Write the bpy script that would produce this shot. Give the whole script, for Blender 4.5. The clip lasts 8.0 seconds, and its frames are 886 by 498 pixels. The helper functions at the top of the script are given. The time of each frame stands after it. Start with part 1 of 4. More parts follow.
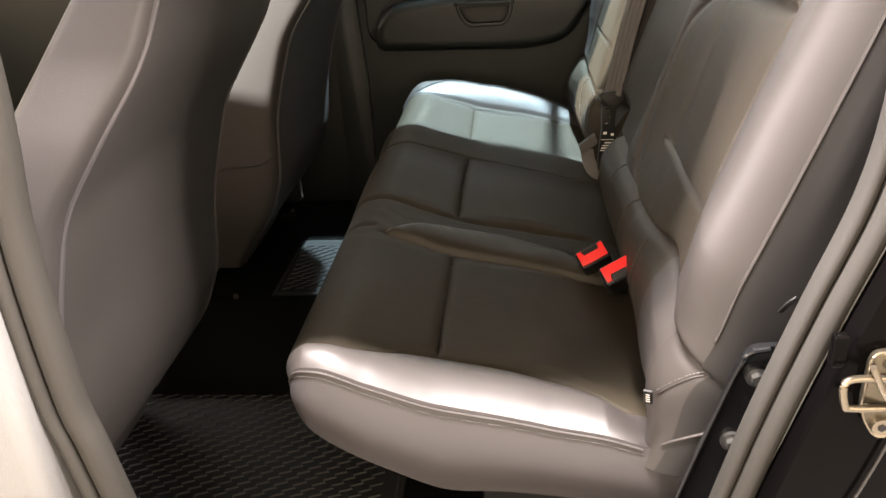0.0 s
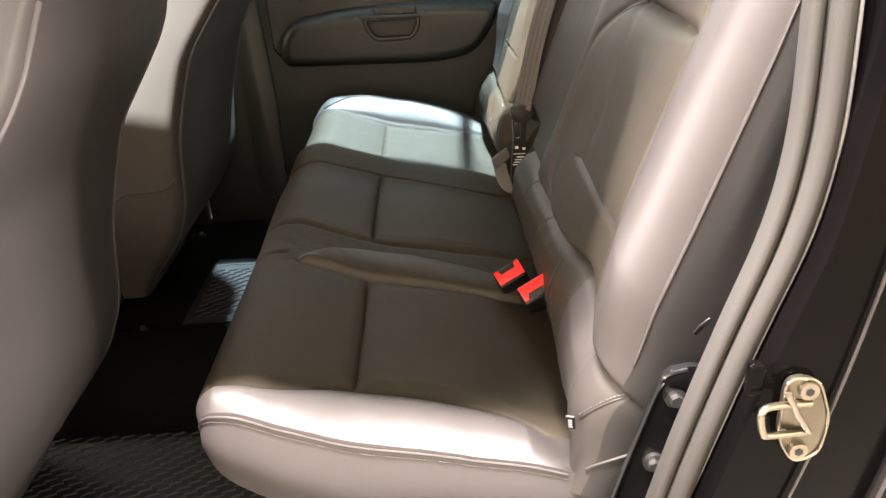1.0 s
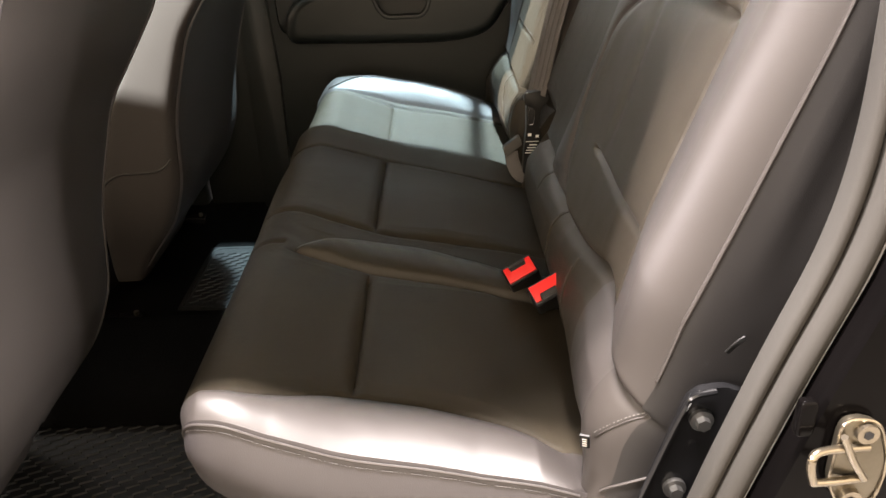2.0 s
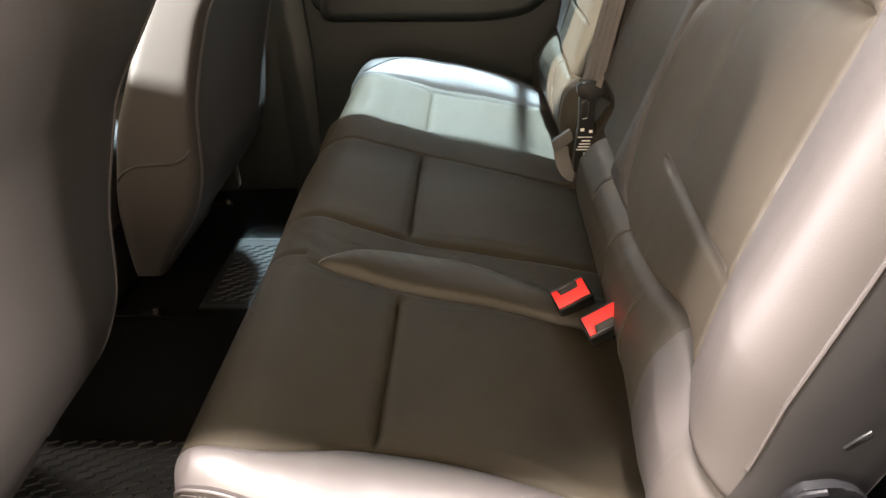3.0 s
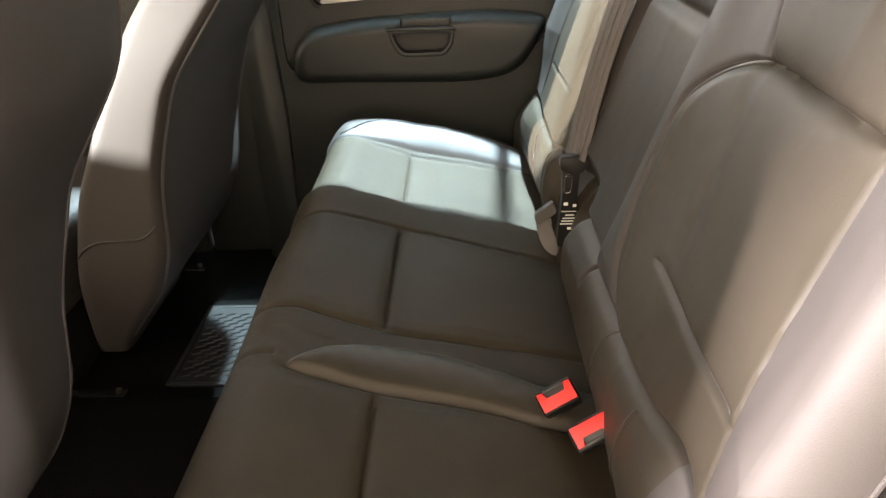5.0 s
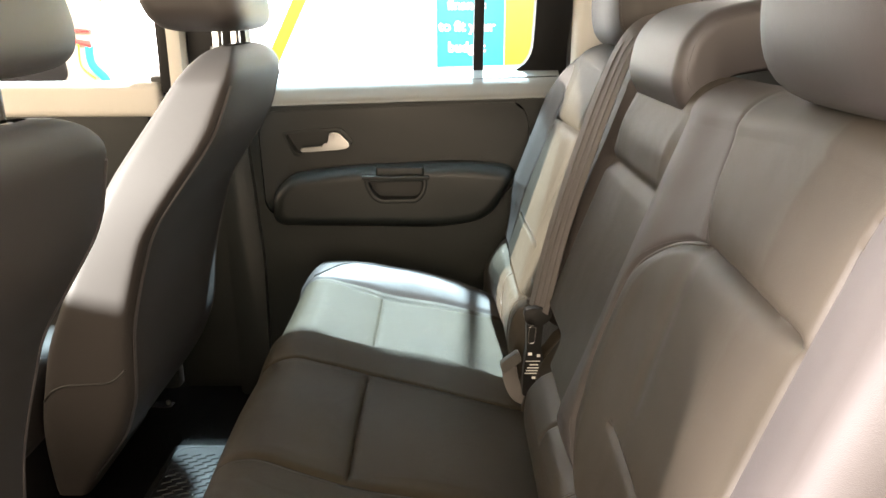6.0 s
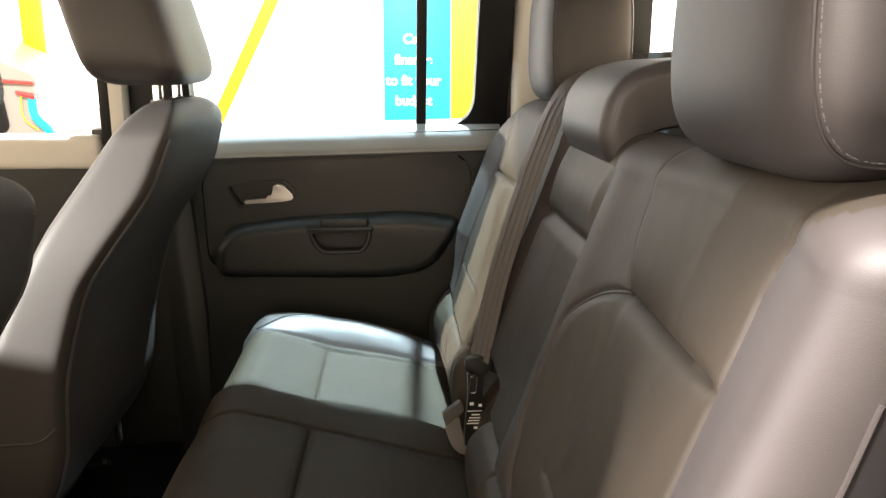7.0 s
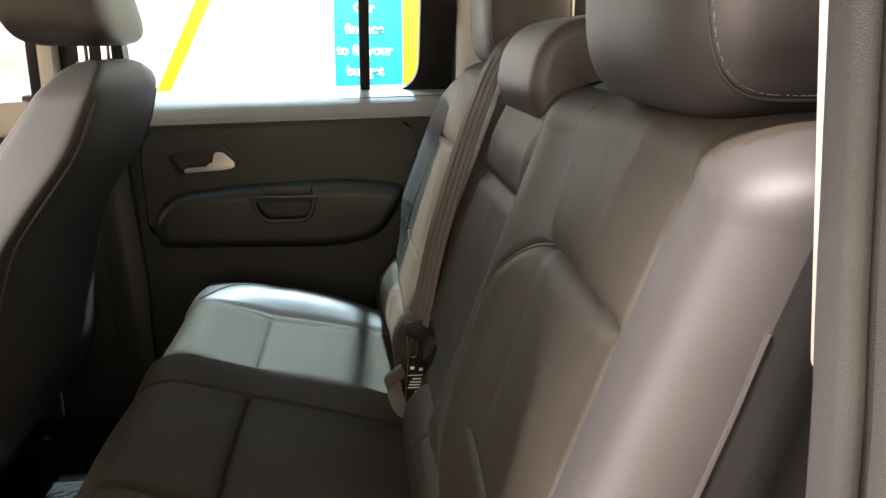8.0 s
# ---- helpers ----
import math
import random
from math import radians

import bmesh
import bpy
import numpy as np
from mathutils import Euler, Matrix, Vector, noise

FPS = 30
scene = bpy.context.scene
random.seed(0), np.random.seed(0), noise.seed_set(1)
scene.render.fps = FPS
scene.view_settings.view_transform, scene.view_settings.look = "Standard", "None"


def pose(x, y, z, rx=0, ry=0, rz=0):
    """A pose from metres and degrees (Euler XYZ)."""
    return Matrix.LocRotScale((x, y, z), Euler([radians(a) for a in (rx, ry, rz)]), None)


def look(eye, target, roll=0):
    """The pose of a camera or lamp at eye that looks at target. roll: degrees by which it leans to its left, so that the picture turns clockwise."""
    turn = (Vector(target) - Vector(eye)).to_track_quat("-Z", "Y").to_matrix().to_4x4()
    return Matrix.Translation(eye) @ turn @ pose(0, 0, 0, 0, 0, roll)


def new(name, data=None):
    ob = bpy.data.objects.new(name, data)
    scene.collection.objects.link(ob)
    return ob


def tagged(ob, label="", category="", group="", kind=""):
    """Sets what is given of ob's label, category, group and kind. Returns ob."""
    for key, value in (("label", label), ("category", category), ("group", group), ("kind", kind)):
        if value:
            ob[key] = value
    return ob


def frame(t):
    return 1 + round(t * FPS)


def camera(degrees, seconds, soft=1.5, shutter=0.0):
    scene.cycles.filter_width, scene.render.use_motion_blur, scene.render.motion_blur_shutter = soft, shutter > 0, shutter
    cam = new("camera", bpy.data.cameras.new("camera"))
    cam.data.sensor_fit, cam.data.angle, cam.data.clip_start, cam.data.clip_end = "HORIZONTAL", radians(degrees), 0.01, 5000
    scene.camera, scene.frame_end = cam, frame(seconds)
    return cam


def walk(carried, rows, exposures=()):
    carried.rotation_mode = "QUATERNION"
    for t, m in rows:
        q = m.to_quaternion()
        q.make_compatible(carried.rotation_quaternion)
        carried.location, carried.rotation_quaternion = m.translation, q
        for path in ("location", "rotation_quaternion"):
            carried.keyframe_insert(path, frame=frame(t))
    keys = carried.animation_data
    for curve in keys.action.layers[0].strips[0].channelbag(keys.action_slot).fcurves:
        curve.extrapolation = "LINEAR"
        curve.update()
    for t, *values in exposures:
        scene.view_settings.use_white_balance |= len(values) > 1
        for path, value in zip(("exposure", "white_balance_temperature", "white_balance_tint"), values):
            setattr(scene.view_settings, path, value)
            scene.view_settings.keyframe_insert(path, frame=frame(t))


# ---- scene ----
cam = camera(59.9, 8.0)
PATH = [
    (0, (0.015, -0.485, 0.788), (-0.175, 1.313, -0.068), -3.3),
    (0.5, (0.011, -0.46, 0.802), (-0.033, 1.347, -0.054), -3.5),
    (1, (0.02, -0.453, 0.8), (0.04, 1.357, -0.051), -2.9),
    (1.2, (0.016, -0.454, 0.798), (0.052, 1.356, -0.053), -2.4),
    (2.5, (0.021, -0.31, 0.783), (-0.019, 1.459, -0.151), -1.4),
    (3, (0.018, -0.246, 0.78), (-0.079, 1.508, -0.176), -2.0),
    (3.5, (0.012, -0.204, 0.777), (-0.11, 1.539, -0.196), -2.6),
    (4, (0.009, -0.179, 0.788), (-0.097, 1.568, -0.182), -2.9),
    (4.2, (0.007, -0.171, 0.79), (-0.08, 1.58, -0.171), -2.7),
    (5.3, (0.030, -0.158, 0.838), (-0.005, 1.675, 0.012), -1.4),
    (5.5, (0.033, -0.162, 0.849), (0.015, 1.687, 0.087), -1.1),
    (6, (0.043, -0.176, 0.875), (0.049, 1.734, 0.283), -0.2),
    (6.5, (0.051, -0.181, 0.883), (0.108, 1.756, 0.39), 0.1),
    (7, (0.065, -0.187, 0.879), (0.191, 1.754, 0.412), 0.2),
    (7.5, (0.085, -0.191, 0.872), (0.284, 1.741, 0.398), 0.3),
    (8, (0.108, -0.183, 0.853), (0.324, 1.735, 0.33), 0.2),
]
walk(cam, [(t, look(eye, target, roll)) for t, eye, target, roll in PATH],
     exposures=[(0.0, 2.15), (0.5, 2.54), (1.0, 2.68), (2.5, 1.94), (3.0, 2.73), (3.5, 2.98), (4.0, 3.11), (5.5, 2.77), (6.0, 2.81), (6.5, 2.55), (7.0, 2.01), (7.5, 1.74), (8.0, 1.62)])

# ---------------------------------------------------------------- world and lights
world = bpy.data.worlds.new("showroom_light")
scene.world = world
world.use_nodes = True
bg = world.node_tree.nodes["Background"]
bg.inputs[0].default_value = (1.0, 0.79, 0.57, 1)
bg.inputs[1].default_value = 1.55


def lamp(name, kind, eye, target, power, size, colour, spread=None, blend=0.4):
    data = bpy.data.lights.new(name, kind)
    data.energy, data.color = power, colour
    if kind == "AREA":
        data.shape, data.size, data.size_y = "RECTANGLE", size[0], size[1]
    else:
        data.shadow_soft_size = size
    if kind == "SPOT":
        data.spot_size, data.spot_blend = radians(spread), blend
    ob = new(name, data)
    ob.matrix_world = look(eye, target)
    return ob


lamp("ceiling_spot", "SPOT", (0.2, 2.4, 3.23), (-0.1, 1.3, 0.3), 1030, 0.05, (0.66, 0.895, 1.0), 50)
# added fill, no real fixture: highlight along the near backrest bolster
lamp("bolster_fill", "SPOT", (-1.7, -2.1, 1.75), (0.33, 0.21, 0.66), 380, 0.60, (1.0, 0.91, 0.89), 13, 0.6)
# added fill with a tight cone, brightens the near side of the backrest
lamp("backrest_fill", "SPOT", (-2.2, -0.3, 1.25), (0.25, 0.14, 0.60), 440, 0.08, (1.0, 0.905, 0.92), 11.4, 0.5)
# added fill at seat height; its hard cone edge bounds the light on the far front seat
lamp("far_seat_fill", "SPOT", (-3.2, -0.6, 1.15), (-0.470, 0.98, 0.640), 1450, 0.02, (1.0, 0.97, 0.90), 7.8, 0.06)
# added fill, aimed only at the near front seat
lamp("near_seat_fill", "SPOT", (2.1, -1.5, 2.4), (-0.42, 0.16, 0.52), 820, 0.12, (1.0, 0.90, 0.85), 9, 0.7)
lamp("ceiling_panel", "AREA", (-0.20, -0.17, 3.0), (-0.20, 0.12, 0.3), 235, (1.0, 0.10), (1.0, 0.90, 0.87))


# ---------------------------------------------------------------- materials
def node_material(name, base, rough=0.5, metal=0.0, grain=400.0, bump=0.05, stain=0.25, stain_scale=6.0, spec=0.5, coat=0.0, island=0.0):
    m = bpy.data.materials.new(name)
    m.use_nodes = True
    nt = m.node_tree
    b = nt.nodes["Principled BSDF"]
    b.inputs["Roughness"].default_value = rough
    b.inputs["Metallic"].default_value = metal
    b.inputs["Specular IOR Level"].default_value = spec
    b.inputs["Coat Weight"].default_value = coat
    b.inputs["Coat Roughness"].default_value = 0.08
    tc = nt.nodes.new("ShaderNodeTexCoord")
    n1 = nt.nodes.new("ShaderNodeTexNoise")
    n1.inputs["Scale"].default_value = stain_scale
    n1.inputs["Detail"].default_value = 5.0
    nt.links.new(tc.outputs["Object"], n1.inputs["Vector"])
    mix = nt.nodes.new("ShaderNodeMix")
    mix.data_type = "RGBA"
    mix.inputs["A"].default_value = (*[c * (1 - stain) for c in base], 1)
    mix.inputs["B"].default_value = (*[min(1, c * (1 + stain)) for c in base], 1)
    nt.links.new(n1.outputs["Fac"], mix.inputs["Factor"])
    nt.links.new(mix.outputs["Result"], b.inputs["Base Color"])
    rr = nt.nodes.new("ShaderNodeMapRange")
    rr.inputs["To Min"].default_value = max(0.02, rough - 0.06)
    rr.inputs["To Max"].default_value = min(1, rough + 0.06)
    nt.links.new(n1.outputs["Fac"], rr.inputs["Value"])
    nt.links.new(rr.outputs["Result"], b.inputs["Roughness"])
    if bump:
        v = nt.nodes.new("ShaderNodeTexVoronoi")
        v.inputs["Scale"].default_value = grain
        nt.links.new(tc.outputs["Object"], v.inputs["Vector"])
        n2 = nt.nodes.new("ShaderNodeTexNoise")
        n2.inputs["Scale"].default_value = grain * 0.08
        n2.inputs["Detail"].default_value = 3.0
        nt.links.new(tc.outputs["Object"], n2.inputs["Vector"])
        add = nt.nodes.new("ShaderNodeMath")
        add.operation = "MULTIPLY_ADD"
        add.inputs[1].default_value = 1.5
        nt.links.new(n2.outputs["Fac"], add.inputs[0])
        nt.links.new(v.outputs["Distance"], add.inputs[2])
        bp = nt.nodes.new("ShaderNodeBump")
        bp.inputs["Strength"].default_value = bump
        bp.inputs["Distance"].default_value = 0.002
        nt.links.new(add.outputs[0], bp.inputs["Height"])
        nt.links.new(bp.outputs["Normal"], b.inputs["Normal"])
    return m


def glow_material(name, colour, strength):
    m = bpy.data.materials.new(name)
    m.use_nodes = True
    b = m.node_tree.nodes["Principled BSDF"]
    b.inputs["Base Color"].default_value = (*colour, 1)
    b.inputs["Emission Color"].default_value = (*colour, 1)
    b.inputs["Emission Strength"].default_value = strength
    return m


LEATHER = node_material("black_leather", (0.0255, 0.0222, 0.0208), 0.49, grain=1500, bump=0.09, stain=0.18, spec=0.46)
INSERT = node_material("perforated_leather", (0.0220, 0.0178, 0.0116), 0.56, grain=1500, bump=0.28, stain=0.34, stain_scale=11, spec=0.13)
BACKLEATHER = node_material("backrest_leather", (0.0205, 0.0166, 0.0112), 0.53, grain=1500, bump=0.14, stain=0.30, stain_scale=9, spec=0.24)
BOLSTER = node_material("smooth_bolster_leather", (0.0235, 0.0202, 0.0184), 0.58, grain=1500, bump=0.09, stain=0.20, stain_scale=9, spec=0.32)
VINYL = node_material("seat_side_vinyl", (0.034, 0.031, 0.032), 0.42, grain=900, bump=0.06, stain=0.12)
THREAD = node_material("grey_thread", (0.034, 0.031, 0.029), 0.7, bump=0)
PALETHREAD = node_material("pale_thread", (0.09, 0.085, 0.08), 0.7, bump=0)
DOORPLASTIC = node_material("grained_black_plastic", (0.0105, 0.0125, 0.0114), 0.46, grain=900, bump=0.10, stain=0.1, spec=0.3)
DOORSOFT = node_material("soft_black_trim", (0.0080, 0.0094, 0.0086), 0.46, grain=900, bump=0.1, stain=0.1, spec=0.4)
GREYTRIM = node_material("grey_plastic_trim", (0.12, 0.12, 0.12), 0.5, grain=700, bump=0.15, stain=0.1)
BEIGE = node_material("light_beige_pillar_trim", (0.55, 0.52, 0.46), 0.65, grain=600, bump=0.15, stain=0.06)
CARPET = node_material("black_carpet", (0.0028, 0.0027, 0.0026), 0.95, grain=350, bump=0.6, stain=0.35, spec=0.02)
RUBBER = node_material("black_rubber_mat", (0.0065, 0.0065, 0.0065), 0.62, grain=500, bump=0.15, stain=0.25, spec=0.22)
SEAL = node_material("grey_rubber_seal", (0.0190, 0.0176, 0.0152), 0.85, grain=1500, bump=0.12, stain=0.15, spec=0.2)
PAINT = node_material("black_car_paint", (0.0014, 0.0012, 0.0012), 0.20, bump=0, stain=0.4, stain_scale=14, spec=0.035)
BLACKMETAL = node_material("black_painted_steel", (0.006, 0.006, 0.0065), 0.20, grain=300, bump=0.02, stain=0.2, spec=0.25)
DARKZINC = node_material("dull_zinc_steel", (0.10, 0.088, 0.066), 0.30, 0.9, grain=300, bump=0.05, stain=0.3, stain_scale=40)
STEEL = node_material("zinc_plated_steel", (0.19, 0.165, 0.125), 0.30, 0.95, grain=300, bump=0.05, stain=0.15)
CHROME = node_material("polished_chrome", (0.80, 0.80, 0.80), 0.12, 1.0, bump=0, stain=0.03)
SILLTRIM = node_material("dark_grey_sill_trim", (0.17, 0.175, 0.17), 0.42, grain=900, bump=0.10, stain=0.1)
BOLTSTEEL = node_material("dark_grey_steel", (0.13, 0.128, 0.122), 0.38, 0.9, grain=300, bump=0.05, stain=0.2)
SIDECLOTH = node_material("dark_seat_side_cover", (0.009, 0.0083, 0.008), 0.45, grain=900, bump=0.08, stain=0.15, spec=0.35)
SHELL = node_material("dark_seat_shell_vinyl", (0.0250, 0.0224, 0.0212), 0.62, grain=900, bump=0.09, stain=0.15, spec=0.24)
CARWHITE = node_material("pale_car_paint", (0.24, 0.225, 0.20), 0.35, bump=0, stain=0.04)
SATIN = node_material("satin_silver", (0.40, 0.395, 0.385), 0.30, 0.9, bump=0, stain=0.05)
RED = node_material("red_plastic", (0.52, 0.012, 0.010), 0.42, bump=0.02, stain=0.08, spec=0.22)
BLACKPLASTIC = node_material("smooth_black_plastic", (0.007, 0.007, 0.007), 0.42, bump=0.03, stain=0.15, spec=0.25)
WEBBING = node_material("black_belt_webbing", (0.062, 0.056, 0.054), 0.38, grain=1500, bump=0.30, stain=0.12)
BELTGREY = node_material("grey_belt_plastic", (0.06, 0.058, 0.054), 0.45, bump=0.05, stain=0.12)
PRINT = node_material("white_print", (0.75, 0.75, 0.72), 0.6, bump=0, stain=0.05)
HEADLINER = node_material("pale_headlining", (0.50, 0.48, 0.44), 0.9, grain=500, bump=0.2, stain=0.06)
SHOWFLOOR = node_material("grey_showroom_tile", (0.35, 0.34, 0.33), 0.35, grain=60, bump=0.03, stain=0.1, stain_scale=1.5)
# for the added slab overhead, dark so that it bounces little light
LIGHTBLOCK = node_material("light_blocker_grey", (0.12, 0.11, 0.10), 0.9, grain=60, bump=0.03, stain=0.1, stain_scale=1.5)
# emission stands in for the strong light on the white wall
WALLGLOW = glow_material("glowing_white_wall", (0.9, 0.9, 0.9), 0.8)
SIGNCYAN = node_material("cyan_sign", (0.0, 0.33, 0.44), 0.5, bump=0, stain=0.03)
SIGNYELLOW = node_material("yellow_sign", (0.66, 0.56, 0.0), 0.5, bump=0, stain=0.03)
TAILRED = node_material("red_tail_lamp", (0.7, 0.03, 0.03), 0.2, bump=0, stain=0.1)
GLASS = bpy.data.materials.new("clear_glass")
GLASS.use_nodes = True
_b = GLASS.node_tree.nodes["Principled BSDF"]
_b.inputs["Transmission Weight"].default_value = 1.0
_b.inputs["Roughness"].default_value = 0.0
_b.inputs["IOR"].default_value = 1.02


# ---------------------------------------------------------------- builders
PLACE = {}


def thing(name, at, label, category, group="", kind=""):
    """An empty at the base of a thing that carries its parts."""
    ob = new(name)
    ob.empty_display_size = 0.05
    ob.location = at
    PLACE[ob] = Vector(at)
    return tagged(ob, label, category, group, kind)


def part(name, bm, material, parent=None, label="", smooth=True):
    """Links a bmesh, given in world metres, as one mesh object."""
    me = bpy.data.meshes.new(name)
    base = PLACE.get(parent, Vector((0, 0, 0)))
    for v in bm.verts:
        v.co -= base
    bmesh.ops.recalc_face_normals(bm, faces=bm.faces)
    bm.to_mesh(me)
    bm.free()
    me.materials.append(material)
    if smooth:
        for p in me.polygons:
            p.use_smooth = True
        me.set_sharp_from_angle(angle=radians(38))
    ob = new(name, me)
    ob.parent = parent
    PLACE[ob] = base
    if label:
        tagged(ob, label)
    return ob


def single(name, bm, material, label, category, kind="", group="", smooth=True):
    ob = part(name, bm, material, None, "", smooth)
    return tagged(ob, label, category, group, kind)


def box(x0, x1, y0, y1, z0, z1, bevel=0.004, segs=2, bm=None, turn=None):
    bm = bm or bmesh.new()
    m = Matrix.Translation(((x0 + x1) / 2, (y0 + y1) / 2, (z0 + z1) / 2))
    if turn is not None:
        m = m @ turn
    m = m @ Matrix.Diagonal((abs(x1 - x0), abs(y1 - y0), abs(z1 - z0), 1))
    made = bmesh.ops.create_cube(bm, size=1, matrix=m)["verts"]
    if bevel:
        edges = list({e for v in made for e in v.link_edges})
        bmesh.ops.bevel(bm, geom=edges, offset=bevel, segments=segs, profile=0.6, affect="EDGES")
    return bm


def frame_of(points, i, up):
    a, b = points[max(0, i - 1)], points[min(len(points) - 1, i + 1)]
    d = (Vector(b) - Vector(a)).normalized()
    s = d.cross(Vector(up))
    s = s.normalized() if s.length > 1e-6 else Vector((1, 0, 0))
    return d, s, s.cross(d).normalized()


def sweep(points, section, up=(0, 0, 1), closed=True, bm=None, caps=True):
    """Sweeps a section of (side, up) offsets along points; a section may be a function of the way 0 to 1."""
    bm = bm or bmesh.new()
    rings = []
    for i, p in enumerate(points):
        d, s, u = frame_of(points, i, up)
        sec = section(i / (len(points) - 1)) if callable(section) else section
        rings.append([bm.verts.new(Vector(p) + s * a + u * b) for a, b in sec])
    n = len(rings[0])
    for r0, r1 in zip(rings, rings[1:]):
        for j in range(n if closed else n - 1):
            k = (j + 1) % n
            bm.faces.new((r0[j], r0[k], r1[k], r1[j]))
    if caps and closed:
        bm.faces.new(rings[0])
        bm.faces.new(rings[-1])
    return bm


def circle(r, n=10, flat=1.0):
    return [(r * math.cos(2 * math.pi * i / n), r * flat * math.sin(2 * math.pi * i / n)) for i in range(n)]


def slab(w, h, r=0.3, n=4):
    """A rounded rectangle section, w wide and h high."""
    out = []
    rr = min(w, h) * r
    for cx, cy, a0 in ((w / 2 - rr, h / 2 - rr, 0), (-w / 2 + rr, h / 2 - rr, 90), (-w / 2 + rr, -h / 2 + rr, 180), (w / 2 - rr, -h / 2 + rr, 270)):
        for i in range(n):
            a = radians(a0 + 90 * i / (n - 1))
            out.append((cx + rr * math.cos(a), cy + rr * math.sin(a)))
    return out


def smooth_line(points, n=24):
    """A Catmull-Rom line through a few points."""
    pts = [Vector(p) for p in points]
    pts = [pts[0] * 2 - pts[1]] + pts + [pts[-1] * 2 - pts[-2]]
    out = []
    segs = len(pts) - 3
    for i in range(n + 1):
        f = i / n * segs
        k = min(int(f), segs - 1)
        t = f - k
        a, b, c, d = pts[k:k + 4]
        out.append(0.5 * ((2 * b) + (c - a) * t + (2 * a - 5 * b + 4 * c - d) * t * t + (3 * b - a - 3 * c + d) * t ** 3))
    return out


def tube(points, r, n=8, bm=None):
    return sweep(points, circle(r, n), up=(0.13, 0.21, 0.97), bm=bm)


def rod(a, b, r, n=14, bm=None):
    bm = bm or bmesh.new()
    a, b = Vector(a), Vector(b)
    m = Matrix.Translation((a + b) / 2) @ (b - a).to_track_quat("Z", "Y").to_matrix().to_4x4()
    bmesh.ops.create_cone(bm, cap_ends=True, segments=n, radius1=r, radius2=r, depth=(b - a).length, matrix=m)
    return bm


def prism(outline, y0, y1, bevel=0.0, segs=2, axis="y"):
    """Extrudes an outline of (x, z) from y0 to y1."""
    bm = bmesh.new()
    def put(a, b, c):
        return (a, c, b) if axis == "y" else (c, a, b) if axis == "x" else (a, b, c)
    lo = [bm.verts.new(put(a, b, y0)) for a, b in outline]
    hi = [bm.verts.new(put(a, b, y1)) for a, b in outline]
    n = len(lo)
    f0, f1 = bm.faces.new(lo), bm.faces.new(hi)
    for i in range(n):
        bm.faces.new((lo[i], lo[(i + 1) % n], hi[(i + 1) % n], hi[i]))
    if bevel:
        edges = list(f0.edges) + list(f1.edges)
        bmesh.ops.bevel(bm, geom=edges, offset=bevel, segments=segs, profile=0.6, affect="EDGES")
    return bm


def puffed(outline, y0, y1, r, n=7, both=False):
    """A cushion with the outline of (x, z): its face at y1 is rounded off by r, that at y0 too if both."""
    bm = bmesh.new()
    xs, zs = [p[0] for p in outline], [p[1] for p in outline]
    cx, cz = (min(xs) + max(xs)) / 2, (min(zs) + max(zs)) / 2
    hx, hz = (max(xs) - min(xs)) / 2, (max(zs) - min(zs)) / 2
    way = math.copysign(1, y1 - y0)
    steps = [(y1 - way * r * (1 - math.sin(a)), r * (1 - math.cos(a))) for a in lin(0, math.pi / 2, n)]
    if both:
        steps = [(y0 + way * r * (1 - math.sin(a)), r * (1 - math.cos(a))) for a in lin(math.pi / 2, 0, n)] + steps
    else:
        steps = [(y0, 0.0)] + steps
    rings = []
    for y, d in steps:
        rings.append([bm.verts.new((cx + (a - cx) * (1 - d / hx), y, cz + (b - cz) * (1 - d / hz))) for a, b in outline])
    k = len(outline)
    for r0, r1 in zip(rings, rings[1:]):
        for j in range(k):
            bm.faces.new((r0[j], r0[(j + 1) % k], r1[(j + 1) % k], r1[j]))
    bm.faces.new(rings[0])
    bm.faces.new(rings[-1])
    return bm


def rounded(points, r, n=5):
    """Rounds the corners of a flat outline."""
    out = []
    k = len(points)
    for i in range(k):
        p, a, b = Vector(points[i]), Vector(points[i - 1]), Vector(points[(i + 1) % k])
        rr = r[i] if isinstance(r, (list, tuple)) else r
        da, db = (a - p), (b - p)
        q = min(rr, da.length * 0.45, db.length * 0.45)
        s, e = p + da.normalized() * q, p + db.normalized() * q
        for j in range(n + 1):
            t = j / n
            out.append(tuple((1 - t) ** 2 * s + 2 * t * (1 - t) * p + t * t * e))
    return out


def lerp_table(table, v):
    """Smooth reading between rows of (key, value)."""
    if v <= table[0][0]:
        return table[0][1]
    n = len(table)
    for i in range(n - 1):
        (a, fa), (b, fb) = table[i], table[i + 1]
        if v <= b:
            h = b - a
            d = (fb - fa) / h
            d0 = d if i == 0 else 0.5 * (d + (fa - table[i - 1][1]) / (a - table[i - 1][0]))
            d1 = d if i == n - 2 else 0.5 * (d + (table[i + 2][1] - fb) / (table[i + 2][0] - b))
            t = (v - a) / h
            return fa * (1 + 2 * t) * (1 - t) ** 2 + h * d0 * t * (1 - t) ** 2 + fb * t * t * (3 - 2 * t) + h * d1 * t * t * (t - 1)
    return table[-1][1]


def bell(v, width):
    return math.exp(-(v / width) ** 2)


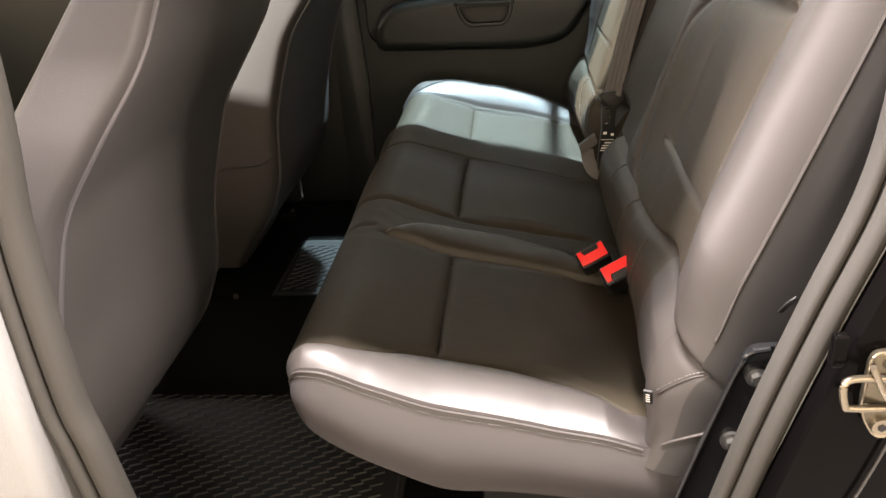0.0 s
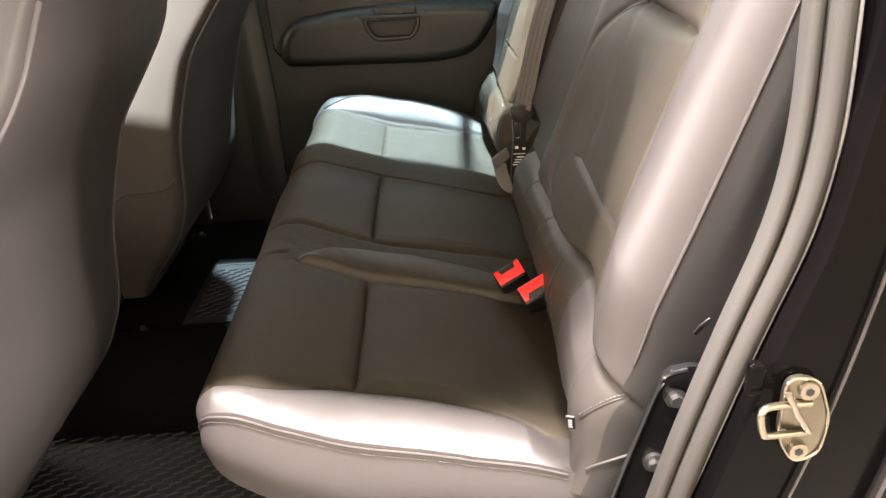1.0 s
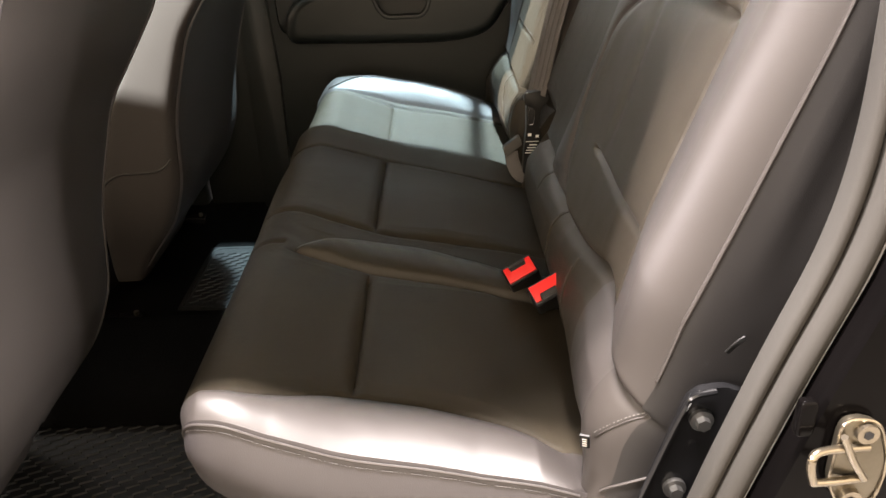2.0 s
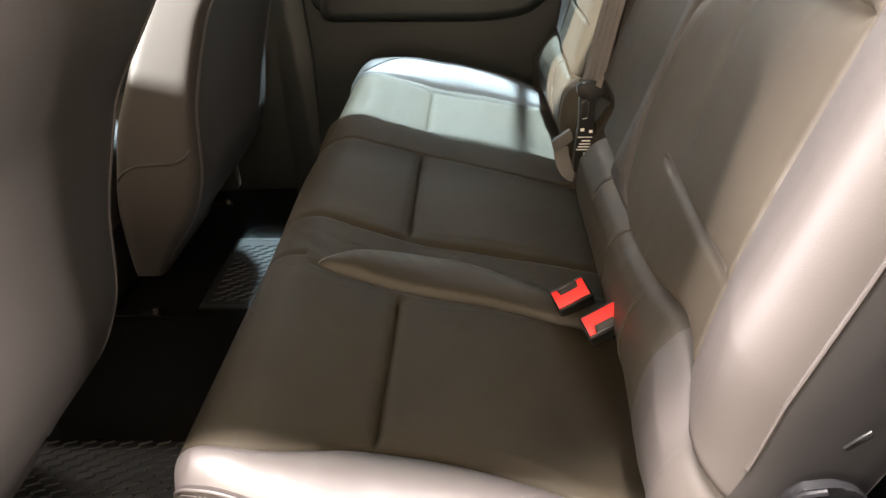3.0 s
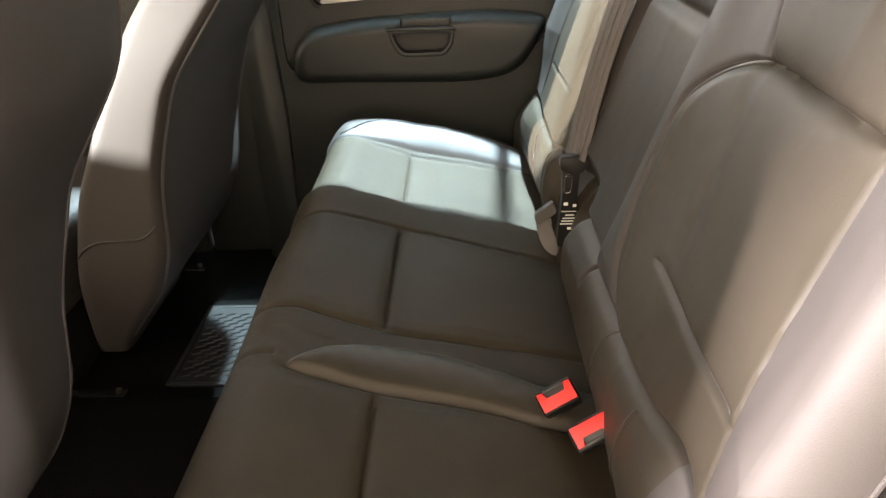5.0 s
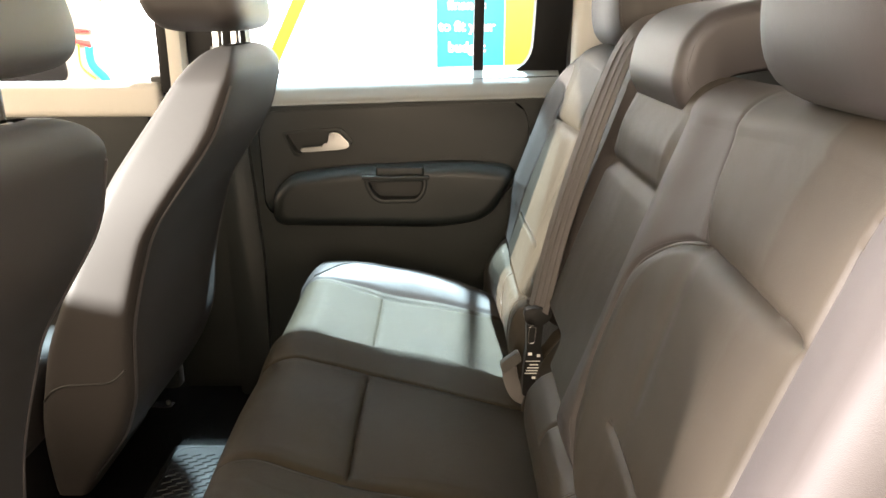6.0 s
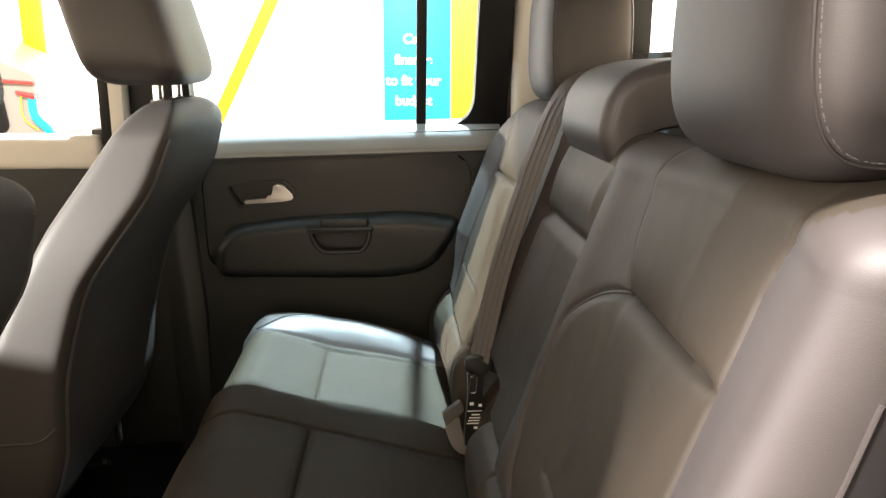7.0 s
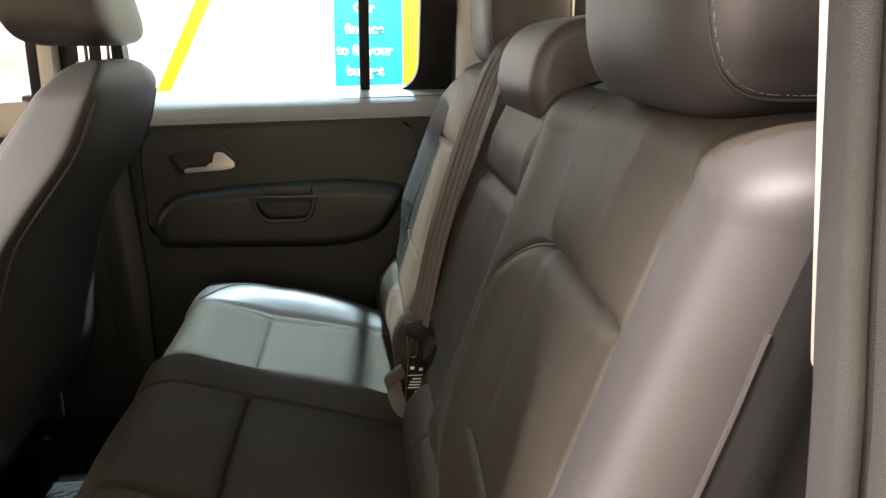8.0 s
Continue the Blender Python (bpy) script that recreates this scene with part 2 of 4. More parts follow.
def panels(parent, point, us, vs, which, looks):
    """A surface point(u, v) on a grid, split into one mesh for each panel that which(u, v) names."""
    grid = [[Vector(point(u, v)) for v in vs] for u in us]
    groups = {}
    for i in range(len(us) - 1):
        for j in range(len(vs) - 1):
            key = which((us[i] + us[i + 1]) / 2, (vs[j] + vs[j + 1]) / 2)
            if key:
                groups.setdefault(key, []).append((i, j))
    base = PLACE[parent]
    for key, cells in groups.items():
        index, verts, faces = {}, [], []
        for i, j in cells:
            ids = []
            for c in ((i, j), (i + 1, j), (i + 1, j + 1), (i, j + 1)):
                if c not in index:
                    index[c] = len(verts)
                    verts.append(grid[c[0]][c[1]] - base)
                ids.append(index[c])
            faces.append(ids)
        me = bpy.data.meshes.new(key[0])
        me.from_pydata(verts, [], faces)
        me.materials.append(looks[key[0]])
        for p in me.polygons:
            p.use_smooth = True
        ob = new(key[0], me)
        ob.parent = parent
        PLACE[ob] = base


def stitches(parent, points, spacing=0.006, r=0.0005, material=None, name="stitching"):
    """A row of short threads along a line."""
    bm = bmesh.new()
    run = 0.0
    for a, b in zip(points, points[1:]):
        a, b = Vector(a), Vector(b)
        length = (b - a).length
        while run < length:
            p = a.lerp(b, run / length)
            q = a.lerp(b, min(1, (run + spacing * 0.8) / length))
            rod(p, q, r, 5, bm)
            run += spacing
        run -= length
    return part(name, bm, material or THREAD, parent)


def lin(a, b, n):
    return [a + (b - a) * i / n for i in range(n + 1)]


# ---------------------------------------------------------------- the cab: floor, walls, roof
MID = 0.84          # middle of the cab, across
FLOOR = -0.05
bm = bmesh.new()
bmesh.ops.create_grid(bm, x_segments=2, y_segments=2, size=30, matrix=Matrix.Translation((0, 0, -0.62)))
single("ground", bm, SHOWFLOOR, "grey polished showroom floor", "floor", "structure")
single("floor", box(-2.0, 0.62, 0.02, 1.66, -0.12, FLOOR, 0.003), CARPET, "black carpeted cab floor", "floor", "structure")
# roof stays out of view; near edge cut so its shadow ends along the seat roll
shading_roof_plan = rounded([(-1.45, 0.112), (0.10, 0.112), (0.24, 0.195), (0.75, 0.26), (0.75, 1.46), (0.35, 1.515), (-1.45, 1.518)], 0.03)
single("roof", prism(shading_roof_plan, 1.2, 1.26, 0.01, axis="z"), HEADLINER, "unseen pale cab roof, near edge cut to shape the light", "roof", "structure")
single("wall_front", box(-2.06, -1.92, 0.02, 1.66, -0.12, 0.70, 0.02), BLACKPLASTIC, "plain dark front wall of the cab below the windscreen", "wall", "structure")
# rear wall of the cab with its window
bm = box(0.60, 0.66, 0.03, 1.65, -0.12, 0.905, 0.004)
box(0.60, 0.66, 0.03, 0.12, 0.905, 1.2, 0.004, bm=bm)
box(0.60, 0.66, 1.610, 1.65, 0.905, 1.2, 0.004, bm=bm)
box(0.60, 0.66, 0.12, 1.610, 1.16, 1.2, 0.004, bm=bm)
single("wall_rear", bm, DOORPLASTIC, "dark rear wall of the cab with a window opening", "wall", "structure")

# rubber mats with raised ribs
def mat(x0, x1, y0, y1, label):
    t = thing("floor_mat", ((x0 + x1) / 2, (y0 + y1) / 2, FLOOR), label, "mat", "rubber floor mats")
    part("sheet", box(x0, x1, y0, y1, FLOOR, FLOOR + 0.006, 0.003), RUBBER, t)
    part("rim", sweep([Vector((a, b, FLOOR + 0.006)) for a, b in rounded([(x0 + 0.01, y0 + 0.01), (x1 - 0.01, y0 + 0.01), (x1 - 0.01, y1 - 0.01), (x0 + 0.01, y1 - 0.01), (x0 + 0.01, y0 + 0.012)], 0.03)], slab(0.006, 0.002, 0.45), up=(0, 0, 1)), RUBBER, t)
    verts, faces = [], []
    rows = int((y1 - y0 - 0.05) / 0.0125)
    cols = int((x1 - x0 - 0.05) / 0.030)
    for i in range(rows):
        for j in range(cols):
            cx = x0 + 0.03 + 0.030 * j + (0.015 if i % 2 else 0)
            cy = y0 + 0.03 + 0.0125 * i
            k = len(verts)
            sl = 0.004
            for dx, dy, z in ((-0.0105, -0.0028, 0), (0.0105, -0.0028, 0), (0.0105, 0.0028, 0), (-0.0105, 0.0028, 0), (-0.009, -0.0012, 0.003), (0.009, -0.0012, 0.003), (0.009, 0.0012, 0.003), (-0.009, 0.0012, 0.003)):
                verts.append((cx + dx - t.location.x, cy + dy + dx * sl / 0.0105 - t.location.y, 0.0055 + z))
            faces += [(k, k + 1, k + 5, k + 4), (k + 1, k + 2, k + 6, k + 5), (k + 2, k + 3, k + 7, k + 6), (k + 3, k, k + 4, k + 7), (k + 4, k + 5, k + 6, k + 7)]
    me = bpy.data.meshes.new("rib_pattern")
    me.from_pydata(verts, [], faces)
    me.materials.append(RUBBER)
    ob = new("rib_pattern", me)
    ob.parent = t
    tagged(ob, kind="stuff")


mat(-0.70, -0.16, 0.10, 0.70, "black rubber footwell mat with raised ribs")
# far mat trimmed to the outline of the light patch on the floor
mat(-0.548, -0.16, 1.03, 1.328, "black ribbed rubber mat in the far footwell, cut to the lit patch")
tunnel = rounded([(0.64, FLOOR), (0.66, -0.01), (0.72, 0.015), (0.90, 0.015), (0.95, -0.01), (0.97, FLOOR)], 0.02)
single("floor_tunnel", prism([(a, b) for a, b in tunnel], -1.0, 0.1, 0, axis="x"), CARPET, "black carpet over the transmission tunnel", "floor", "structure")

# ---------------------------------------------------------------- rear bench cushion
FRONT, BACK = -0.269, 0.165


def near_edge(x):
    return lerp_table([(-0.269, 0.240), (-0.258, 0.220), (-0.240, 0.208), (-0.20, 0.200), (-0.10, 0.197), (-0.03, 0.197), (0.03, 0.193), (0.085, 0.186), (0.165, 0.172)], x)


def crown(x):
    """Height of the cushion along its depth."""
    return lerp_table([(-0.269, 0.266), (-0.250, 0.300), (-0.207, 0.316), (-0.15, 0.298), (-0.08, 0.273), (0.04, 0.250), (0.165, 0.225), (0.25, 0.20)], x)


def groove(d, w=0.006, depth=0.007):
    return -depth * bell(d, w)


def roll_seam(x):
    return lerp_table([(-0.269, 0.268), (-0.25, 0.258), (-0.19, 0.249), (-0.146, 0.266), (-0.10, 0.286), (-0.036, 0.292), (0.03, 0.284), (0.094, 0.268), (0.14, 0.242)], x)


def ridge_near(x):
    return lerp_table([(-0.185, 0.577), (0.0, 0.575), (0.11, 0.554)], x)


def ridge_pipe(x):
    return lerp_table([(-0.186, 0.577), (-0.162, 0.615), (-0.11, 0.654), (-0.038, 0.667), (0.036, 0.655), (0.11, 0.630)], x)


FAR_ROLL = 1.408


def far_seam(x):
    return lerp_table([(-0.262, 0.985), (-0.15, 1.022), (-0.05, 1.030), (0.05, 1.008), (0.15, 0.99)], x)


def far_ridge(x):
    return lerp_table([(-0.262, 1.072), (-0.15, 1.098), (-0.05, 1.115), (0.05, 1.108), (0.15, 1.072)], x)



def under(x):
    """The lower edge of the cushion, cut away towards the front."""
    return lerp_table([(-0.269, 0.285), (-0.244, 0.262), (-0.206, 0.233), (-0.127, 0.190), (-0.069, 0.166), (0.0, 0.165)], x)


def cushion_top(x, y):
    z = crown(x)
    a = near_edge(x)
    ins = roll_seam(x)
    fade = min(1, max(0, (x - FRONT) / 0.045)) * min(1, max(0, (0.15 - x) / 0.04))
    if y < ins:
        k = max(0, (ins - y) / (ins - a))
        z += fade * (0.015 * (1 - (2 * k - 1) ** 2) + 0.004 * k)
        if x > 0.05:
            z += 0.010 * min(1, (x - 0.05) / 0.1) * k
    FAR_SEAM, FAR_RIDGE = far_seam(x), far_ridge(x)
    if y > FAR_ROLL - 0.012:
        k = min(1, (y - FAR_ROLL + 0.012) / 0.092)
        top = lerp_table([(-0.269, 0.285), (-0.245, 0.318), (-0.20, 0.334), (-0.07, 0.322), (0.05, 0.296), (0.14, 0.262), (0.2, 0.24)], x)
        z += (top - crown(x)) * math.sin(math.pi * k * 0.66)
    z += fade * groove(y - ins, 0.0035, 0.005) + groove(y - FAR_ROLL, 0.004, 0.004)
    # ridges on both sides of the middle place
    lo, hi = ridge_near(x), ridge_pipe(x)
    w = hi - lo
    if w > 0.004 and lo < y < hi:
        z += 0.017 * min(1, w / 0.06) * math.sin(math.pi * (y - lo) / w) ** 0.7
    if x > -0.2:
        e = min(1, (x + 0.2) / 0.04)
        z += e * groove(y - lo, 0.005, 0.008)
    else:
        z += groove(y - 0.60, 0.005, 0.004)
    z += groove(y - 0.705, 0.006, 0.005)
    if FAR_SEAM < y < FAR_RIDGE:
        z += 0.016 * math.sin(math.pi * 0.5 * (y - FAR_SEAM) / (FAR_RIDGE - FAR_SEAM)) ** 1.1
    elif FAR_RIDGE <= y < FAR_RIDGE + 0.03:
        k = (y - FAR_RIDGE) / 0.03
        z += 0.016 * (1 - k * k * (3 - 2 * k))
    z += groove(y - FAR_SEAM, 0.003, 0.005)
    z += 0.012 * bell(y - 0.85, 0.14)
    # cross seam and puffed squares
    for lo, hi in ((ins, 0.572), (0.705, FAR_SEAM), (FAR_RIDGE, FAR_ROLL)):
        if lo < y < hi:
            e = min(1, (y - lo) / 0.025, (hi - y) / 0.025)
            far = 0.45 if lo > 1.0 else 1.0
            z += e * far * (groove(x + 0.083, 0.009, 0.005) + groove(x + 0.083, 0.0022, 0.006) + 0.006 * bell(x - 0.03, 0.09) + 0.003 * bell(x + 0.16, 0.05))
    # creases and unevenness of the hide
    z += (0.0003 if y < ins else 0.0010) * noise.noise(Vector((x * 10, y * 8, 3.1))) + 0.0003 * noise.noise(Vector((x * 40, y * 33, 7.7)))
    z += 0.0011 * noise.noise(Vector((x * 26 + y * 3, y * 7, 9.3))) * min(1, max(0, (y - ins) / 0.04))
    if 1.405 < y < 1.46:
        z += 0.0003 * noise.noise(Vector((x * 60, y * 25, 1.7)))
    if 0.57 < y < 0.655:
        z += 0.0009 * noise.noise(Vector((x * 45 + y * 30, y * 30, 2.7)))
    return z


def cushion_point(u, v):
    """u runs along the depth: 0 to 1 over the top, past 1 down the front. v runs across: below 0 and above 1 down the ends."""
    x = BACK + 0.06 + (FRONT + 0.002 - BACK - 0.06) * min(1, u)
    drop = 0.0
    if u > 1:
        drop = (u - 1) / 0.5
    a, b = near_edge(x), 1.492
    vv = min(1, max(0, v))
    y = a + (b - a) * vv
    z = cushion_top(x, y)
    end = -v if v < 0 else (v - 1 if v > 1 else 0.0)
    side = -1 if v < 0 else 1
    low = under(x) - 0.014
    if end:
        k = end / 0.2
        y += side * (0.006 * math.sin(math.pi * min(1, k * 1.05) ** 1.2) - 0.003 * k ** 3)
        z = z + (low - z) * k
    if drop:
        k = drop
        x = x - 0.004 * math.sin(math.pi * min(1, k * 2)) + 0.20 * k ** 1.3
        z = z + (0.165 - z) * (k ** 0.8 if not end else k) if not end else z + (0.165 - z) * k
    near = min(1, max(0, (x - FRONT) / 0.06)) if not drop else 0
    edge = min(1, max(0, min(y - a, b - y) / 0.06)) if not end else 0
    pull = (1 - near) ** 2 * (1 - edge) ** 2
    if pull > 0:
        x += 0.024 * pull * (1 - drop)
        z -= 0.003 * pull * (1 - drop) * (1 - min(1, end / 0.1))
    return x, y, z


bench = thing("rear_bench", (0.0, MID, FLOOR), "black leather rear bench seat with stitched cushions", "car seat")


def cushion_panel(u, v):
    if u > 1 and (v < 0 or v > 1):
        return None
    if v < 0 or v > 1:
        return ("end_skirt", v > 1)
    x, y, z = cushion_point(min(u, 1), v)
    row = x > -0.083
    if u > 1:
        return ("front_face", 0)
    if y < roll_seam(x):
        return ("side_roll", 0)
    if y > FAR_ROLL:
        return ("side_roll", 1)
    if y < ridge_near(x) or (x < -0.186 and y < 0.60):
        return ("seat_square", 0, row)
    if y < ridge_pipe(x):
        return ("ridge", 0)
    if y < 0.705:
        return ("border", 0)
    if y < far_seam(x):
        return ("seat_square", 1, row)
    if y < far_ridge(x) + 0.012:
        return ("border", 1)
    return ("seat_square", 2, row)


us = lin(0, 1, 220)[:-1] + lin(1, 1.5, 20)
vs = lin(-0.2, 0, 16)[:-1] + lin(0, 1, 560)[:-1] + lin(1, 1.2, 12)
panels(bench, cushion_point, us, vs, cushion_panel, {"end_skirt": VINYL, "front_face": LEATHER, "side_roll": LEATHER, "seat_square": INSERT, "ridge": BACKLEATHER, "border": INSERT})
part("seat_base", box(-0.03, 0.30, 0.24, 1.44, 0.06, 0.20, 0.01), BLACKPLASTIC, bench)
for y in (0.32, 0.84, 1.38):
    part("leg", box(0.0, 0.04, y - 0.02, y + 0.02, FLOOR, 0.08, 0.004), BLACKMETAL, bench)
# welt round the near end of the cushion
welt = [Vector(cushion_point(u, -0.012)) + Vector((0, -0.001, 0.001)) for u in lin(0.16, 0.985, 60)]
part("welt", tube(welt, 0.0016, 8), LEATHER, bench, "leather piping along the cushion edge")
stitches(bench, [Vector(cushion_point(u, -0.022)) + Vector((0, -0.0012, 0)) for u in lin(0.16, 0.95, 80)], 0.0042, 0.0004, THREAD)
pipe = [Vector((x, ridge_pipe(x), cushion_top(x, ridge_pipe(x)) + 0.001)) for x in lin(-0.184, 0.11, 50)]
part("welt", tube(pipe, 0.0016, 6), LEATHER, bench)
stitches(bench, [p + Vector((0, -0.0005, 0.0016)) for p in pipe], 0.0036, 0.0004, PALETHREAD)
pipe = [Vector((x, FAR_ROLL + 0.062 - 0.05 * bell(x + 0.235, 0.05), cushion_top(x, FAR_ROLL + 0.062 - 0.05 * bell(x + 0.235, 0.05)) + 0.001)) for x in lin(-0.235, 0.13, 50)]
part("welt", tube(pipe, 0.0020, 6), LEATHER, bench)

# ---------------------------------------------------------------- rear backrest
SLOPE = 0.36


def back_line(z):
    return 0.221 + (z - 0.47) * SLOPE


BTOP = 0.80


def outer_seam(z):
    return lerp_table([(0.36, 0.250), (0.415, 0.258), (0.44, 0.263), (0.475, 0.268), (0.55, 0.275), (0.66, 0.276), (0.72, 0.275), (0.75, 0.272), (0.775, 0.262), (0.79, 0.245), (0.80, 0.225)], z)


INNER = [(0.372, 0.515), (0.392, 0.588), (0.45, 0.637), (0.54, 0.652), (0.60, 0.643), (0.622, 0.622), (0.640, 0.592), (0.652, 0.56), (0.663, 0.52)]


def inner_seam(z):
    """The inner edge of the padded squares: an arch below the shoulder, a slanting line above it."""
    if z > 0.663:
        return lerp_table([(0.663, 0.52), (0.72, 0.547), (0.773, 0.561), (0.80, 0.592)], z)
    return lerp_table(INNER, z)


SHOULDER = 0.664


def foot(m, far=False):
    """Height of the crease between the lower roll and the backrest above it."""
    if far:
        return 0.377
    return lerp_table([(0.10, 0.275), (0.13, 0.305), (0.17, 0.345), (0.205, 0.372), (0.25, 0.388), (0.31, 0.402), (0.40, 0.386), (0.48, 0.377), (0.9, 0.377)], m)


def back_bulge(y, z):
    """How far the backrest stands proud towards the front."""
    h = 0.0
    m = y if y < MID else 2 * MID - y        # both outer places are alike
    crease = foot(m, y > MID)
    outer, inner = outer_seam(z), inner_seam(z)
    up = min(1, max(0, (z - 0.375) / 0.03))
    rise = min(1, max(0, (z - crease) / 0.10))
    side = lerp_table([(0.10, 0.031), (0.19, 0.031), (0.225, 0.0285), (0.275, 0.0150), (0.33, 0.0100), (0.42, 0.0040), (0.52, 0.0), (0.90, 0.0)], m)
    if y > MID:
        side *= min(1, max(0, (z - 0.39) / 0.13))
    h += (0.45 * min(1, max(0, (z - crease) / 0.012)) + 0.55 * rise) * side
    h += up * 0.009 * bell(m - 0.655, 0.04)
    h += up * groove(m - outer, 0.0030, 0.0028)
    if z > 0.373:
        lean = (inner_seam(z + 0.001) - inner_seam(z - 0.001)) / 0.002
        h += groove((m - inner) / math.sqrt(1 + lean * lean), 0.005, 0.006 if z < SHOULDER else 0.003)
    if outer < m < inner:
        e = min(1, (m - outer) / 0.02, (inner - m) / 0.02)
        low = e * min(1, max(0, (0.535 - m) / 0.02))
        h += e * (groove(z - SHOULDER, 0.0065, 0.005) + groove(z - SHOULDER, 0.0022, 0.004)) + low * (groove(z - 0.467, 0.004, 0.003) + groove(z - 0.467, 0.0020, 0.004))
        above, under_it = z - SHOULDER, SHOULDER - z
        soft = min(1, (m - outer) / 0.09, (inner - m) / 0.03)
        if above > 0:
            h += soft * 0.014 * (1 - math.exp(-above / 0.018)) * min(1, max(0, (0.83 - z) / 0.05))
        else:
            h += soft * 0.009 * (1 - math.exp(-under_it / 0.014)) * (1 - 0.45 * min(1, under_it / 0.16))
        # soft fold that runs down from the corner of the arch
        if z < SHOULDER:
            h += -0.0035 * bell(m - (0.515 + (z - SHOULDER) * 0.16), 0.016) * min(1, max(0, (z - 0.47) / 0.05))
    if m > 0.69:
        h += -0.010 + groove(z - 0.66, 0.010, 0.010) + 0.012 * bell(z - 0.72, 0.04) * min(1, (m - 0.69) / 0.04)
        h += groove(m - 0.70, 0.004, 0.012)
    h += groove(z - crease, 0.006, 0.011) + 0.018 * bell(z - 0.312, 0.042)
    # away from the ends the lower roll stands upright behind the cushion
    if z < crease:
        deep = min(1, max(0, (m - 0.16) / 0.08))
        deep = deep * deep * (3 - 2 * deep)
        roll_x = lerp_table([(0.20, 0.192), (0.245, 0.178), (0.29, 0.165), (0.34, 0.168), (0.385, 0.184), (0.41, 0.196)], z)
        deep *= min(1, (crease - z) / 0.035) * (1 if y < MID - 0.02 else min(1, max(0, (0.86 - y) / 0.02, (y - 1.08) / 0.02)))
        roll_x -= 0.011 * min(1, max(0, (0.42 - m) / 0.15))
        h += deep * (back_line(z) - roll_x - h)
    # gap between the two parts of the backrest, where the middle belt comes out
    if 0.835 < y < 1.10 and z < 0.43:
        h -= 0.046 * min(1, (y - 0.835) / 0.03, (1.10 - y) / 0.03) * min(1, (0.43 - z) / 0.06)
    h += 0.0010 * noise.noise(Vector((y * 9, z * 9, 1.3))) + 0.0003 * noise.noise(Vector((y * 37, z * 35, 5.7)))
    return h


BY0, BY1 = 0.205, 1.508


def back_point(u, v):
    """u runs up the front (0 to 1) and over the top (1 to 1.4) down the back (to 2); v across, past 0 and 1 round the ends."""
    vv = min(1, max(0, v))
    y = BY0 + (BY1 - BY0) * vv
    end = -v if v < 0 else (v - 1 if v > 1 else 0)
    side = -1 if v < 0 else 1
    m = y if y < MID else 2 * MID - y
    top = BTOP + 0.018 * bell(m - 0.36, 0.16) - (0.02 * bell(m - 0.14, 0.05) if y < MID else 0.075 * bell(m - 0.16, 0.075))
    zc = min(1, u)
    z = 0.215 + (top - 0.04 - 0.215) * zc
    ye = y - 0.08 * min(1, end / 0.1) if v < 0 else y
    x = back_line(z) - back_bulge(ye, z)
    if u > 1:
        a = min(1, (u - 1) / 0.4)
        ang = a * math.pi
        cx = back_line(top - 0.04) + 0.055
        r0 = cx - (back_line(top - 0.04) - back_bulge(ye, top - 0.04))
        x = cx - math.cos(ang) * (r0 if ang < math.pi / 2 else 0.055)
        z = top - 0.04 + 0.04 * math.sin(ang)
        if u > 1.4:
            k = (u - 1.4) / 0.6
            z = top - 0.04 + (0.215 - top + 0.04) * k
            x = back_line(z) + 0.11
    if end:
        k = end / 0.1
        mid = back_line(z) + lerp_table([(0.2, 0.08), (0.45, 0.100), (0.64, 0.094), (0.76, 0.080), (0.85, 0.080)], z)
        y += side * 0.050 * math.sin(min(1, k * 1.1) * math.pi / 2)
        if k < 1:
            x = x + (mid - x) * (1 - math.cos(k * math.pi / 2))
        else:
            x = mid + 0.08 * (k - 1) / 0.4
            y -= side * 0.012 * (k - 1) / 0.4
        if k > 0.6 and 0.45 < z:
            y += side * 0.0022 * math.sin((k - 0.6) * 26 + z * 9) * min(1, (z - 0.45) / 0.1) * min(1, (k - 0.6) / 0.1)
        z -= 0.02 * k * max(0, min(1, (u - 0.9) / 0.3))
    return x, y, z


def back_panel(u, v):
    if v < -0.055 or v > 1.055:
        return ("back_side", v > 1) if u > 0.28 else ("lower_side", v > 1)
    if v < 0 or v > 1:
        return ("bolster_edge", v > 1)
    if u > 1.4:
        return ("back_cover", 0)
    x, y, z = back_point(u, v)
    far = y > MID
    m = 2 * MID - y if far else y
    outer = outer_seam(z)
    # near end of the lower roll: paler leather carries the light past the end seam
    if z < foot(m, far) and u < 1 and m < 0.31 and not far:
        return ("lower_roll_lit", far)
    if z < foot(m, far) and u < 1:
        return ("lower_roll", far, m > 0.185, m > 0.44, m > 0.66)
    if m > 0.70:
        return ("centre_panel", z > 0.66)
    if m < outer:
        return ("back_bolster", far)
    if m > inner_seam(z):
        return ("back_border", far)
    return ("back_square", far, z > SHOULDER, z > 0.467)


us = lin(0, 1, 250)[:-1] + lin(1, 1.4, 20)[:-1] + lin(1.4, 2, 8)
vs = lin(-0.14, -0.1, 4)[:-1] + lin(-0.1, -0.055, 9)[:-1] + lin(-0.055, 0, 11)[:-1] + lin(0, 1, 460)[:-1] + lin(1, 1.055, 8)[:-1] + lin(1.055, 1.1, 6)[:-1] + lin(1.1, 1.14, 4)
panels(bench, back_point, us, vs, back_panel, {"back_side": SIDECLOTH, "lower_side": SIDECLOTH, "bolster_edge": BOLSTER, "back_cover": VINYL, "lower_roll": BACKLEATHER, "lower_roll_lit": LEATHER, "centre_panel": BACKLEATHER, "back_bolster": BOLSTER, "back_border": BOLSTER, "back_square": BACKLEATHER})


